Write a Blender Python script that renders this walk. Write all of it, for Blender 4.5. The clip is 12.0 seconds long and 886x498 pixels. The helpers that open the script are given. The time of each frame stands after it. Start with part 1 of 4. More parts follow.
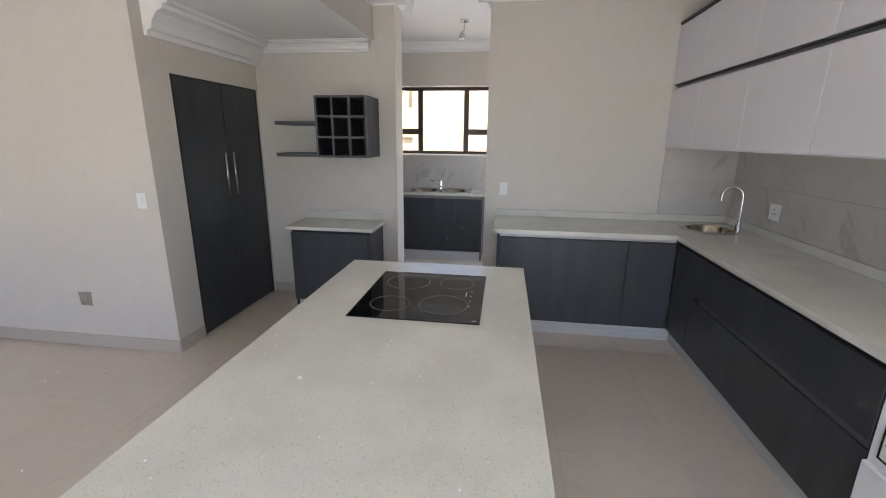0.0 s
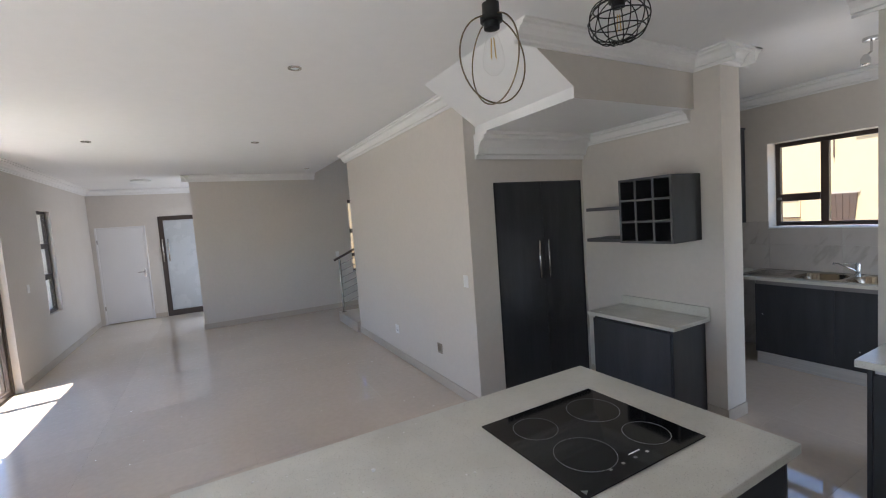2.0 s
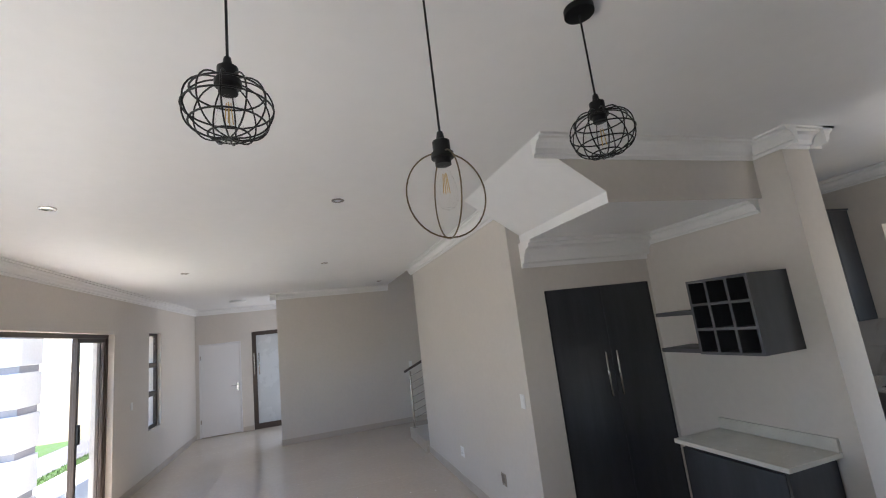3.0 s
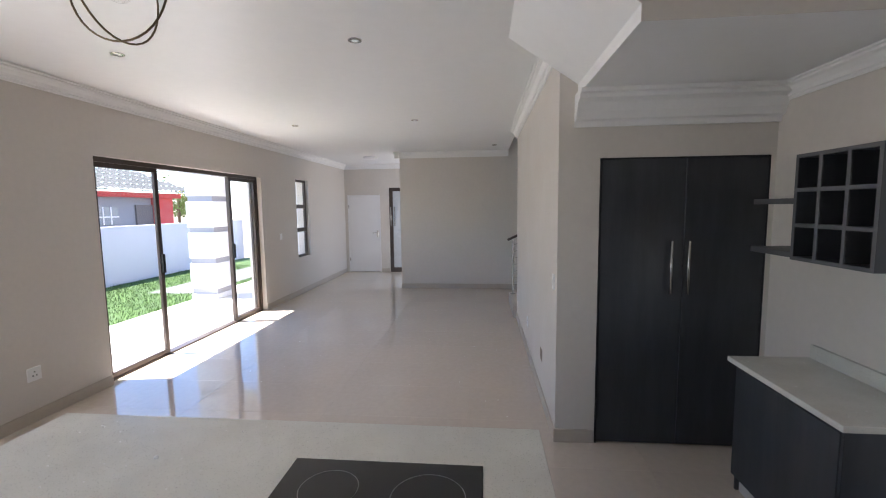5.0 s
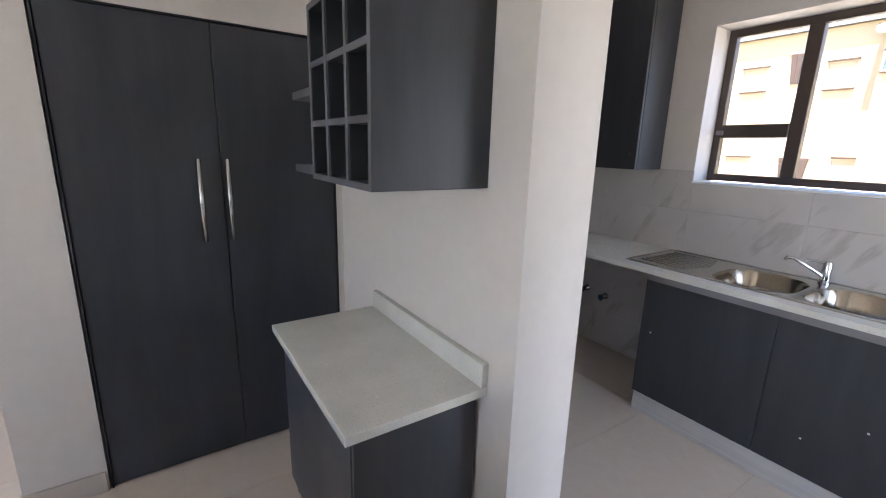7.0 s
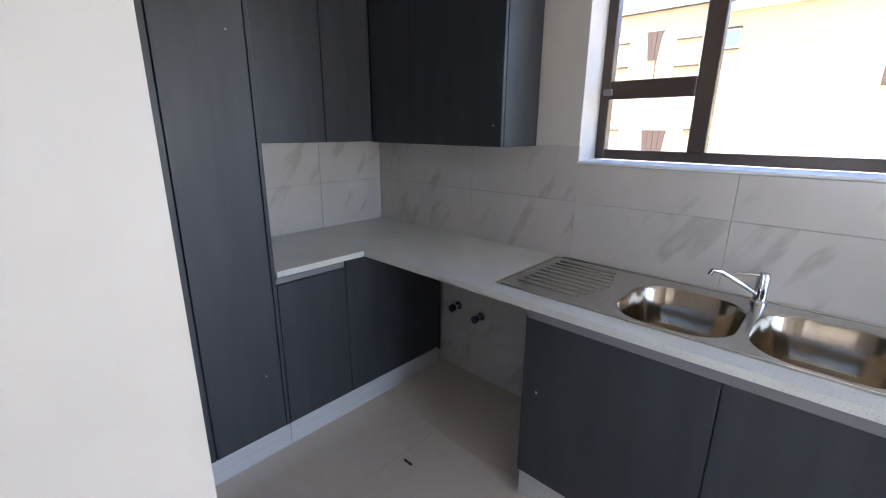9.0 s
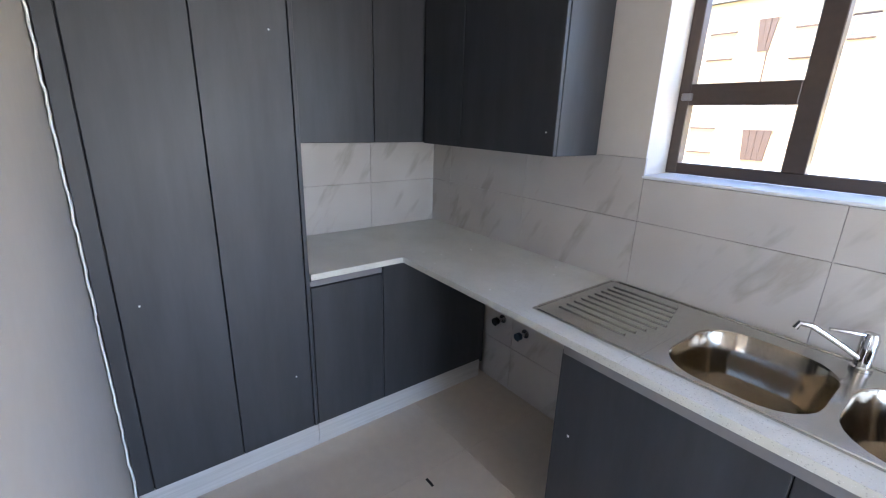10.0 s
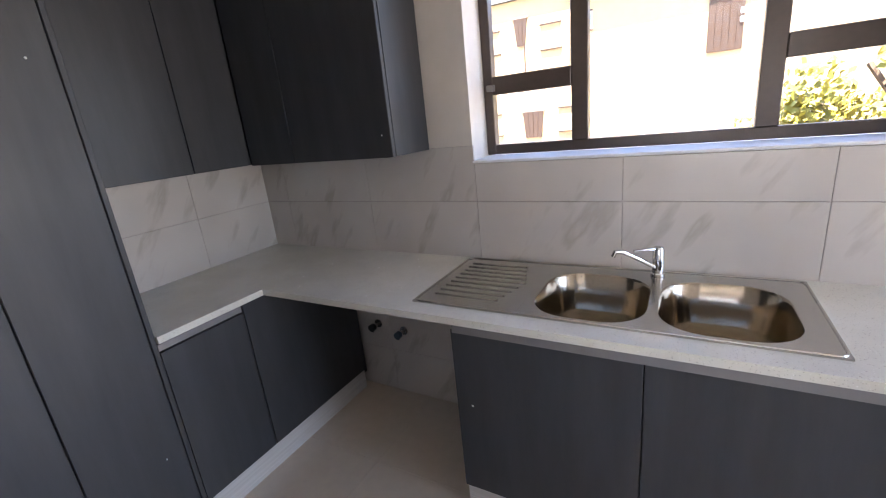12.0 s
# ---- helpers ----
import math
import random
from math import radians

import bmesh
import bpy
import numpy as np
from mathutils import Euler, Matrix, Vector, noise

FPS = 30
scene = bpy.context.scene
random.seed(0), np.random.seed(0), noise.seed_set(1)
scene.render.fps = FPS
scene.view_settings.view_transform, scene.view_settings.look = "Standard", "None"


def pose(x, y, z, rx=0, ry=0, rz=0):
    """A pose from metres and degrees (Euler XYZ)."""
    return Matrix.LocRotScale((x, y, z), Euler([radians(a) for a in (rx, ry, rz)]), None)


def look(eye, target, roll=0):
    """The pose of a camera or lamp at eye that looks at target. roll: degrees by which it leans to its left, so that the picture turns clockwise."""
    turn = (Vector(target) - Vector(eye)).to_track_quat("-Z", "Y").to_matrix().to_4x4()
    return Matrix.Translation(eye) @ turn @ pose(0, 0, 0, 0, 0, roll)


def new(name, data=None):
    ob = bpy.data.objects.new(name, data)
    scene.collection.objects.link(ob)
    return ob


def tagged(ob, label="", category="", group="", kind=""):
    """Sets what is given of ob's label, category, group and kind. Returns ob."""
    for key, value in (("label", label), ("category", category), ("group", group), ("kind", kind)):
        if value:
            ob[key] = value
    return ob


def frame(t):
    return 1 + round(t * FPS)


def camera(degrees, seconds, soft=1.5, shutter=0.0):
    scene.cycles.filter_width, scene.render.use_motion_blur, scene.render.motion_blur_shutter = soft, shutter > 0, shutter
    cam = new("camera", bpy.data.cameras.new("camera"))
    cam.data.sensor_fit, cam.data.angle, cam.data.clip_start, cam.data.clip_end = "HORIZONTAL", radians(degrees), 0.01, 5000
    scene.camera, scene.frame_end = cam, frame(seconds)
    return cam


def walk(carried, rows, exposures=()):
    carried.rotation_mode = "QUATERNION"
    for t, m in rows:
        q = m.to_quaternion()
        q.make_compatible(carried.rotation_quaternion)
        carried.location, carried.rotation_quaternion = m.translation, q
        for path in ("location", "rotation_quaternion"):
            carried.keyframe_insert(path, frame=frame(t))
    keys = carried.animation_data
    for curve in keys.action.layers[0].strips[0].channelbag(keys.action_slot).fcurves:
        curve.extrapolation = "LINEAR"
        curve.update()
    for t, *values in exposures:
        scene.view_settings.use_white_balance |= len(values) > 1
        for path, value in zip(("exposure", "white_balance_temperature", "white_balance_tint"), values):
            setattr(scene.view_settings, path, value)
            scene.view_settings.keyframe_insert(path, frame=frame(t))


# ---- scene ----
cam = camera(92.1, 12.0, soft=1.1)
PATH = [
    (0, (0.292, 0.36, 1.598), (0.026, 2.278, 1.095), 0.6),
    (0.5, (0.589, 0.443, 1.614), (-0.194, 2.209, 1.095), 1.0),
    (0.6, (0.639, 0.46, 1.604), (-0.255, 2.174, 1.09), 1.1),
    (1, (0.801, 0.59, 1.617), (-0.444, 2.064, 1.087), -1.0),
    (1.5, (0.955, 0.809, 1.657), (-0.588, 2.015, 1.251), -2.4),
    (2, (1.088, 1.012, 1.745), (-0.667, 1.961, 1.598), -4.2),
    (2.5, (1.119, 1.197, 1.794), (-0.714, 1.983, 1.946), -5.9),
    (3, (1.128, 1.385, 1.829), (-0.743, 1.996, 2.183), -6.7),
    (3.2, (1.136, 1.488, 1.81), (-0.771, 1.951, 2.196), -5.6),
    (4.8, (0.972, 2.352, 1.708), (-1.019, 2.196, 1.608), -1.0),
    (5, (0.947, 2.484, 1.707), (-1.034, 2.298, 1.511), -0.7),
    (5.5, (0.789, 2.728, 1.641), (-1.167, 2.523, 1.273), -0.4),
    (5.7, (0.69, 2.816, 1.623), (-1.266, 2.766, 1.208), 0.0),
    (6, (0.523, 2.962, 1.59), (-1.423, 3.187, 1.19), 0.7),
    (6.3, (0.387, 3.165, 1.556), (-1.507, 3.651, 1.136), 0.5),
    (6.5, (0.297, 3.288, 1.566), (-1.535, 3.961, 1.13), 1.2),
    (7, (0.081, 3.6, 1.531), (-1.539, 4.679, 1.072), 1.6),
    (7.4, (-0.111, 3.842, 1.526), (-1.482, 5.22, 1.052), 0.2),
    (7.5, (-0.145, 3.896, 1.517), (-1.466, 5.32, 1.041), 0.1),
    (7.7, (-0.198, 4.016, 1.503), (-1.432, 5.508, 1.004), 0.2),
    (9.3, (-0.47, 4.667, 1.507), (-1.828, 6.019, 0.934), 0.7),
    (9.5, (-0.467, 4.716, 1.518), (-1.876, 6.003, 0.923), 1.3),
    (10, (-0.469, 4.784, 1.562), (-1.984, 5.953, 0.98), 1.8),
    (10.5, (-0.481, 4.786, 1.602), (-2.063, 5.933, 1.176), 2.0),
    (11, (-0.499, 4.76, 1.65), (-2.015, 6.034, 1.375), -0.7),
    (11.5, (-0.518, 4.712, 1.615), (-1.846, 6.178, 1.321), -6.1),
    (12, (-0.519, 4.692, 1.557), (-1.489, 6.344, 0.983), -6.0),
]
EXPOSURES = [(0, 2.58, 6450, 13), (1.0, 2.58, 6250, 12), (1.5, 2.4, 6250, 12), (2.5, 2.05, 6350, 12), (5, 2.22, 6300, 14), (5.7, 2.42, 6300, 14), (6.5, 2.92, 6550, 15), (7, 3.15, 6300, 16), (7.5, 3.08, 6450, 16), (9.5, 3.42, 6050, 14), (10.2, 3.68, 6250, 15), (10.5, 3.7, 6500, 17), (12, 3.32, 6700, 19)]
walk(cam, [(t, look(eye, target, roll)) for t, eye, target, roll in PATH], EXPOSURES)

# ---- light ----
world = bpy.data.worlds.new("world")
scene.world = world
world.use_nodes = True
wn = world.node_tree
sky = wn.nodes.new("ShaderNodeTexSky")
sky.sky_type = "NISHITA"
sky.sun_disc = False
sky.sun_elevation = radians(71)
sky.sun_rotation = radians(172)
sky.dust_density, sky.ozone_density, sky.altitude = 0.3, 3.0, 1400
wn.nodes["Background"].inputs[1].default_value = 0.15
wn.links.new(sky.outputs[0], wn.nodes["Background"].inputs[0])
sun = bpy.data.lights.new("sun", "SUN")
sun.energy, sun.angle, sun.color = 5.0, radians(0.5), (1.0, 0.95, 0.88)
sun_ob = new("sun", sun)
sun_ob.matrix_world = look((0, 0, 30), (-0.11 * 10, 0.73 * 10, 30 - 2.235 * 10))



def opening_light(name, at, target, w, h, watts, color):
    """Sky light entering by an opening."""
    a = bpy.data.lights.new(name, "AREA")
    a.shape, a.size, a.size_y, a.energy, a.color = "RECTANGLE", w, h, watts, color
    new(name, a).matrix_world = look(at, target)


# daylight by the second sliding door and the hall window, both out of view
opening_light("door_daylight", (0.52, -1.2, 1.1), (0.52, 5, 1.1), 2.3, 2.05, 7.5, (0.94, 0.96, 1.0))
opening_light("hall_window_daylight", (-9.05, 1.42, 1.3), (-9.05, -5, 1.3), 1.3, 1.8, 4.5, (0.78, 0.87, 1.0))
# added lamp that brightens the scullery from an assumed, unseen east opening
opening_light("scullery_east_fill", (2.29, 5.6, 1.05), (-5, 5.6, 1.05), 1.5, 2.0, 3.5, (0.78, 0.87, 1.0))


# ---- materials ----
def mat(name, color, rough=0.5, metal=0.0, var=0.06, scale=3.0, bump=0.0, bscale=60.0, coat=0.0, rand=0.0, spec=0.5):
    m = bpy.data.materials.new(name)
    m.use_nodes = True
    n, l = m.node_tree.nodes, m.node_tree.links
    b = n["Principled BSDF"]
    b.inputs["Roughness"].default_value, b.inputs["Metallic"].default_value = rough, metal
    b.inputs["Coat Weight"].default_value = coat
    b.inputs["Coat Roughness"].default_value = 0.05
    b.inputs["Specular IOR Level"].default_value = spec
    tc = n.new("ShaderNodeNewGeometry")
    out = None
    if var:
        t1, t2 = n.new("ShaderNodeTexNoise"), n.new("ShaderNodeTexNoise")
        t1.inputs["Scale"].default_value, t2.inputs["Scale"].default_value = scale, scale * 14
        t1.inputs["Detail"].default_value = 5
        add = n.new("ShaderNodeMath")
        add.operation = "ADD"
        l.new(tc.outputs["Position"], t1.inputs["Vector"]), l.new(tc.outputs["Position"], t2.inputs["Vector"])
        l.new(t1.outputs[0], add.inputs[0]), l.new(t2.outputs[0], add.inputs[1])
        r = n.new("ShaderNodeMapRange")
        r.inputs[1].default_value, r.inputs[2].default_value = 0.7, 1.3
        r.inputs[3].default_value, r.inputs[4].default_value = 1 - var, 1 + var
        l.new(add.outputs[0], r.inputs[0])
        out = r.outputs[0]
        rr = n.new("ShaderNodeMapRange")
        rr.inputs[1].default_value, rr.inputs[2].default_value = 0.35, 0.65
        rr.inputs[3].default_value, rr.inputs[4].default_value = rough * 0.8, min(1, rough * 1.25)
        l.new(t1.outputs[0], rr.inputs[0]), l.new(rr.outputs[0], b.inputs["Roughness"])
        if rand:
            oi = n.new("ShaderNodeObjectInfo")
            r2 = n.new("ShaderNodeMapRange")
            r2.inputs[3].default_value, r2.inputs[4].default_value = 1 - rand, 1 + rand
            mu = n.new("ShaderNodeMath")
            mu.operation = "MULTIPLY"
            l.new(oi.outputs["Random"], r2.inputs[0]), l.new(r2.outputs[0], mu.inputs[0]), l.new(out, mu.inputs[1])
            out = mu.outputs[0]
        v = n.new("ShaderNodeVectorMath")
        v.operation = "SCALE"
        v.inputs[0].default_value = color
        l.new(out, v.inputs["Scale"]), l.new(v.outputs[0], b.inputs["Base Color"])
    else:
        b.inputs["Base Color"].default_value = (*color, 1)
    if bump:
        t3 = n.new("ShaderNodeTexNoise")
        t3.inputs["Scale"].default_value = bscale
        t3.inputs["Detail"].default_value = 4
        bp = n.new("ShaderNodeBump")
        bp.inputs["Strength"].default_value, bp.inputs["Distance"].default_value = bump, 0.004
        l.new(tc.outputs["Position"], t3.inputs["Vector"])
        l.new(t3.outputs[0], bp.inputs["Height"]), l.new(bp.outputs[0], b.inputs["Normal"])
    return m


def base_of(m):
    return m.node_tree.nodes["Principled BSDF"]


def ramp(n, stops):
    r = n.new("ShaderNodeValToRGB")
    e = r.color_ramp.elements
    e[0].position, e[0].color = stops[0][0], (*stops[0][1], 1)
    e[1].position, e[1].color = stops[-1][0], (*stops[-1][1], 1)
    for p, c in stops[1:-1]:
        e.new(p).color = (*c, 1)
    return r


def grain_mat(name, dark, light, rough, stretch):
    """Brushed or wood-grained board: noise stretched along one axis."""
    m = mat(name, dark, rough, var=0)
    n, l = m.node_tree.nodes, m.node_tree.links
    g, mp, t = n.new("ShaderNodeNewGeometry"), n.new("ShaderNodeMapping"), n.new("ShaderNodeTexNoise")
    mp.inputs["Scale"].default_value = stretch
    t.inputs["Scale"].default_value, t.inputs["Detail"].default_value, t.inputs["Roughness"].default_value = 1, 6, 0.65
    r = ramp(n, [(0.3, dark), (0.72, light)])
    l.new(g.outputs["Position"], mp.inputs[0]), l.new(mp.outputs[0], t.inputs["Vector"])
    l.new(t.outputs[0], r.inputs[0]), l.new(r.outputs[0], base_of(m).inputs["Base Color"])
    b = n.new("ShaderNodeBump")
    b.inputs["Strength"].default_value, b.inputs["Distance"].default_value = 0.05, 0.002
    l.new(t.outputs[0], b.inputs["Height"]), l.new(b.outputs[0], base_of(m).inputs["Normal"])
    t2, r2 = n.new("ShaderNodeTexNoise"), n.new("ShaderNodeMapRange")
    t2.inputs["Scale"].default_value = 2.5
    r2.inputs[3].default_value, r2.inputs[4].default_value = rough - 0.1, rough + 0.1
    l.new(g.outputs["Position"], t2.inputs["Vector"]), l.new(t2.outputs[0], r2.inputs[0]), l.new(r2.outputs[0], base_of(m).inputs["Roughness"])
    return m


def quartz_mat(name):
    m = mat(name, (0.6, 0.6, 0.55), 0.22, var=0)
    n, l = m.node_tree.nodes, m.node_tree.links
    g = n.new("ShaderNodeNewGeometry")
    big = n.new("ShaderNodeTexNoise")
    big.inputs["Scale"].default_value, big.inputs["Detail"].default_value = 5, 6
    col = ramp(n, [(0.3, (0.60, 0.585, 0.52)), (0.7, (0.69, 0.675, 0.61))])
    l.new(g.outputs["Position"], big.inputs["Vector"]), l.new(big.outputs[0], col.inputs[0])
    last = col.outputs[0]
    for scale, lo, c in ((130, 0.2, (0.25, 0.24, 0.20)), (170, 0.16, (0.9, 0.9, 0.87)), (55, 0.1, (0.16, 0.14, 0.11)), (24, 0.05, (0.95, 0.95, 0.93))):
        v, noise_on = n.new("ShaderNodeTexVoronoi"), n.new("ShaderNodeMath")
        v.inputs["Scale"].default_value = scale
        off = n.new("ShaderNodeVectorMath")
        off.inputs[1].default_value = (scale, 3.1, 7.7)
        l.new(g.outputs["Position"], off.inputs[0]), l.new(off.outputs[0], v.inputs["Vector"])
        noise_on.operation = "LESS_THAN"
        noise_on.inputs[1].default_value = lo
        l.new(v.outputs["Distance"], noise_on.inputs[0])
        mx = n.new("ShaderNodeMix")
        mx.data_type = "RGBA"
        mx.inputs[7].default_value = (*c, 1)
        sc = n.new("ShaderNodeMath")
        sc.operation = "MULTIPLY"
        sc.inputs[1].default_value = 0.42
        l.new(noise_on.outputs[0], sc.inputs[0]), l.new(sc.outputs[0], mx.inputs[0]), l.new(last, mx.inputs[6])
        last = mx.outputs[2]
    l.new(last, base_of(m).inputs["Base Color"])
    return m


def marble_mat(name, a, b, vein):
    m = mat(name, a, 0.25, var=0)
    n, l = m.node_tree.nodes, m.node_tree.links
    g = n.new("ShaderNodeNewGeometry")
    du, dv, mp = n.new("ShaderNodeVectorMath"), n.new("ShaderNodeVectorMath"), n.new("ShaderNodeCombineXYZ")
    du.operation = dv.operation = "DOT_PRODUCT"
    du.inputs[1].default_value, dv.inputs[1].default_value = (5.5, 5.5, -3.4), (0.8, 0.8, 1.5)
    l.new(g.outputs["Position"], du.inputs[0]), l.new(g.outputs["Position"], dv.inputs[0])
    l.new(du.outputs["Value"], mp.inputs[0]), l.new(dv.outputs["Value"], mp.inputs[1])
    oi, off = n.new("ShaderNodeObjectInfo"), n.new("ShaderNodeVectorMath")
    sc = n.new("ShaderNodeMath")
    sc.operation, sc.inputs[1].default_value = "MULTIPLY", 9.0
    l.new(oi.outputs["Random"], sc.inputs[0])
    l.new(mp.outputs[0], off.inputs[0]), l.new(sc.outputs[0], off.inputs[1])
    t, t2 = n.new("ShaderNodeTexNoise"), n.new("ShaderNodeTexNoise")
    t.inputs["Scale"].default_value, t.inputs["Detail"].default_value = 1.5, 4
    t2.inputs["Scale"].default_value = 3
    l.new(off.outputs[0], t.inputs["Vector"]), l.new(g.outputs["Position"], t2.inputs["Vector"])
    r1 = ramp(n, [(0.3, a), (0.7, b)])
    r2 = ramp(n, [(0.58, (0, 0, 0)), (0.68, (0.5, 0.5, 0.5)), (0.76, (0.1, 0.1, 0.1))])
    mx = n.new("ShaderNodeMix")
    mx.data_type = "RGBA"
    mx.inputs[7].default_value = (*vein, 1)
    l.new(t2.outputs[0], r1.inputs[0]), l.new(t.outputs[0], r2.inputs[0])
    l.new(r2.outputs[0], mx.inputs[0]), l.new(r1.outputs[0], mx.inputs[6]), l.new(mx.outputs[2], base_of(m).inputs["Base Color"])
    return m


def glass_mat(name, tint=(1, 1, 1), gloss=1.0):
    m = bpy.data.materials.new(name)
    m.use_nodes = True
    n, l = m.node_tree.nodes, m.node_tree.links
    n.remove(n["Principled BSDF"])
    tr, gl, fr, mx = (n.new("ShaderNode" + k) for k in ("BsdfTransparent", "BsdfGlossy", "LayerWeight", "MixShader"))
    pw, ma = n.new("ShaderNodeMath"), n.new("ShaderNodeMath")
    pw.operation, ma.operation = "POWER", "MULTIPLY_ADD"
    pw.inputs[1].default_value, ma.inputs[1].default_value, ma.inputs[2].default_value = 5.0, 0.5, 0.03
    tr.inputs[0].default_value = (*tint, 1)
    gl.inputs["Roughness"].default_value = 0.0
    l.new(fr.outputs["Facing"], pw.inputs[0]), l.new(pw.outputs[0], ma.inputs[0])
    l.new(ma.outputs[0], mx.inputs[0]), l.new(tr.outputs[0], mx.inputs[1]), l.new(gl.outputs[0], mx.inputs[2])
    l.new(mx.outputs[0], n["Material Output"].inputs[0])
    return m


WALL = mat("wall_paint", (0.615, 0.57, 0.515), 0.55, var=0.025, scale=1.6, bump=0.06, bscale=140)
CEIL = mat("ceiling_paint", (0.78, 0.775, 0.765), 0.42, var=0.015, scale=0.8, bump=0.03, bscale=90, spec=0.4)
CORNICE = mat("cornice_plaster", (0.80, 0.79, 0.77), 0.5, var=0.02)
FLOOR = mat("porcelain_tile", (0.605, 0.525, 0.44), 0.05, var=0.04, scale=1.4, rand=0.012, spec=0.75)
GROUT = mat("grout", (0.47, 0.41, 0.335), 0.6)
SKIRT = mat("skirting_tile", (0.48, 0.42, 0.35), 0.4, var=0.03)
DARK = grain_mat("charcoal_board", (0.027, 0.0285, 0.033), (0.046, 0.0475, 0.053), 0.45, (10, 10, 1.6))
CHANNEL = mat("grey_channel", (0.20, 0.19, 0.19), 0.45, var=0.03)
# darker than the charcoal fronts: shade of gaps and recesses put into the colour
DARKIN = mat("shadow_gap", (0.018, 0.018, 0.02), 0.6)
WHITE = mat("white_gloss_board", (0.72, 0.70, 0.74), 0.25, var=0)
QUARTZ = quartz_mat("speckled_quartz")
MARBLE = marble_mat("marble_look_tile", (0.50, 0.46, 0.425), (0.57, 0.53, 0.495), (0.33, 0.285, 0.24))
STEEL = mat("brushed_steel", (0.55, 0.535, 0.51), 0.2, 1.0, var=0.03, scale=8)
# bowl steel darkened and browned in colour, standing in for warm reflections
BOWL = mat("reflection_brown_steel", (0.36, 0.31, 0.245), 0.15, 1.0, var=0.12, scale=7)
CHROME = mat("chrome", (0.62, 0.62, 0.62), 0.1, 1.0, var=0)
ALU = grain_mat("brushed_aluminium_plinth", (0.45, 0.44, 0.43), (0.58, 0.57, 0.56), 0.35, (2, 2, 90))
BRONZE = mat("bronze_aluminium", (0.070, 0.051, 0.042), 0.35, 0.3, var=0.1)
GLASS = glass_mat("clear_glass")
FROST = mat("frosted_glass", (0.50, 0.52, 0.53), 0.25, var=0.03)
HOB = mat("black_ceramic_glass", (0.008, 0.008, 0.009), 0.05, var=0)
RING = mat("hob_marking", (0.2, 0.2, 0.2), 0.3, var=0)
PLASTIC = mat("white_plastic", (0.78, 0.78, 0.77), 0.3, var=0)
BLACK = mat("black_metal", (0.012, 0.012, 0.012), 0.4, 0.4, var=0)
BRASS = mat("antique_brass_wire", (0.16, 0.12, 0.07), 0.3, 0.9, var=0)
DOORP = mat("white_door_paint", (0.74, 0.73, 0.73), 0.4, var=0.02)
RACKEDGE = mat("grey_edging", (0.085, 0.084, 0.09), 0.5, var=0.05)
BRICK = mat("bare_plaster", (0.30, 0.25, 0.20), 0.9, var=0.3, scale=30, bump=0.5)
BLUE = mat("blue_plastic", (0.008, 0.04, 0.07), 0.4, var=0)
AMBER = mat("filament", (0.55, 0.35, 0.1), 0.4, var=0)
RENDERW = mat("white_render", (0.74, 0.74, 0.76), 0.8, var=0.04, bump=0.2)
CREAM = mat("cream_render", (0.42, 0.315, 0.18), 0.85, var=0.05, bump=0.2)
GREYR = mat("grey_render", (0.24, 0.26, 0.30), 0.8, var=0.05)
REDR = mat("red_render", (0.45, 0.06, 0.06), 0.7, var=0.08)
BAND = mat("grey_band", (0.33, 0.33, 0.36), 0.8, var=0.06)
ROOF = mat("grey_roof_tile", (0.065, 0.07, 0.068), 0.8, var=0.15, scale=6)
# white render; the bluish shade on its near face is put into the colour
GARDENW = mat("shade_tinted_white_render", (0.50, 0.50, 0.56), 0.8, var=0.05, bump=0.2)
PATIO = mat("pale_paving", (0.74, 0.70, 0.64), 0.7, var=0.06)
PATH_M = mat("grey_paving", (0.14, 0.135, 0.14), 0.8, var=0.15, scale=9)
GRASS = mat("grass", (0.05, 0.10, 0.02), 0.9, var=0.35, scale=6)
EARTH = mat("dry_earth", (0.24, 0.20, 0.13), 0.95, var=0.25, scale=2)
LEAF = mat("leaf", (0.09, 0.15, 0.03), 0.6, var=0.3, scale=3)
YLEAF = mat("yellow_leaf", (0.30, 0.26, 0.03), 0.6, var=0.3, scale=3)
BARK = mat("bark", (0.12, 0.08, 0.05), 0.9, var=0.2)
BOARD = mat("weathered_board", (0.055, 0.032, 0.02), 0.8, var=0.25, scale=8)
SKYGLASS = mat("far_window_glass", (0.22, 0.25, 0.29), 0.1, var=0)
PAPER = mat("label_paper", (0.75, 0.74, 0.70), 0.6, var=0)


# ---- mesh helpers ----
def box(bm, x0, x1, y0, y1, z0, z1, bevel=0.0, seg=1):
    vs = [bm.verts.new((x, y, z)) for x in (x0, x1) for y in (y0, y1) for z in (z0, z1)]
    fs = [bm.faces.new([vs[i] for i in f]) for f in ((0, 1, 3, 2), (4, 6, 7, 5), (0, 4, 5, 1), (2, 3, 7, 6), (0, 2, 6, 4), (1, 5, 7, 3))]
    if bevel:
        es = list({e for f in fs for e in f.edges})
        bmesh.ops.bevel(bm, geom=es, offset=bevel, segments=seg, affect="EDGES", profile=0.5)
    return bm


def boxes(*specs, bevel=0.0):
    bm = bmesh.new()
    for s in specs:
        box(bm, *s, bevel=bevel)
    return bm


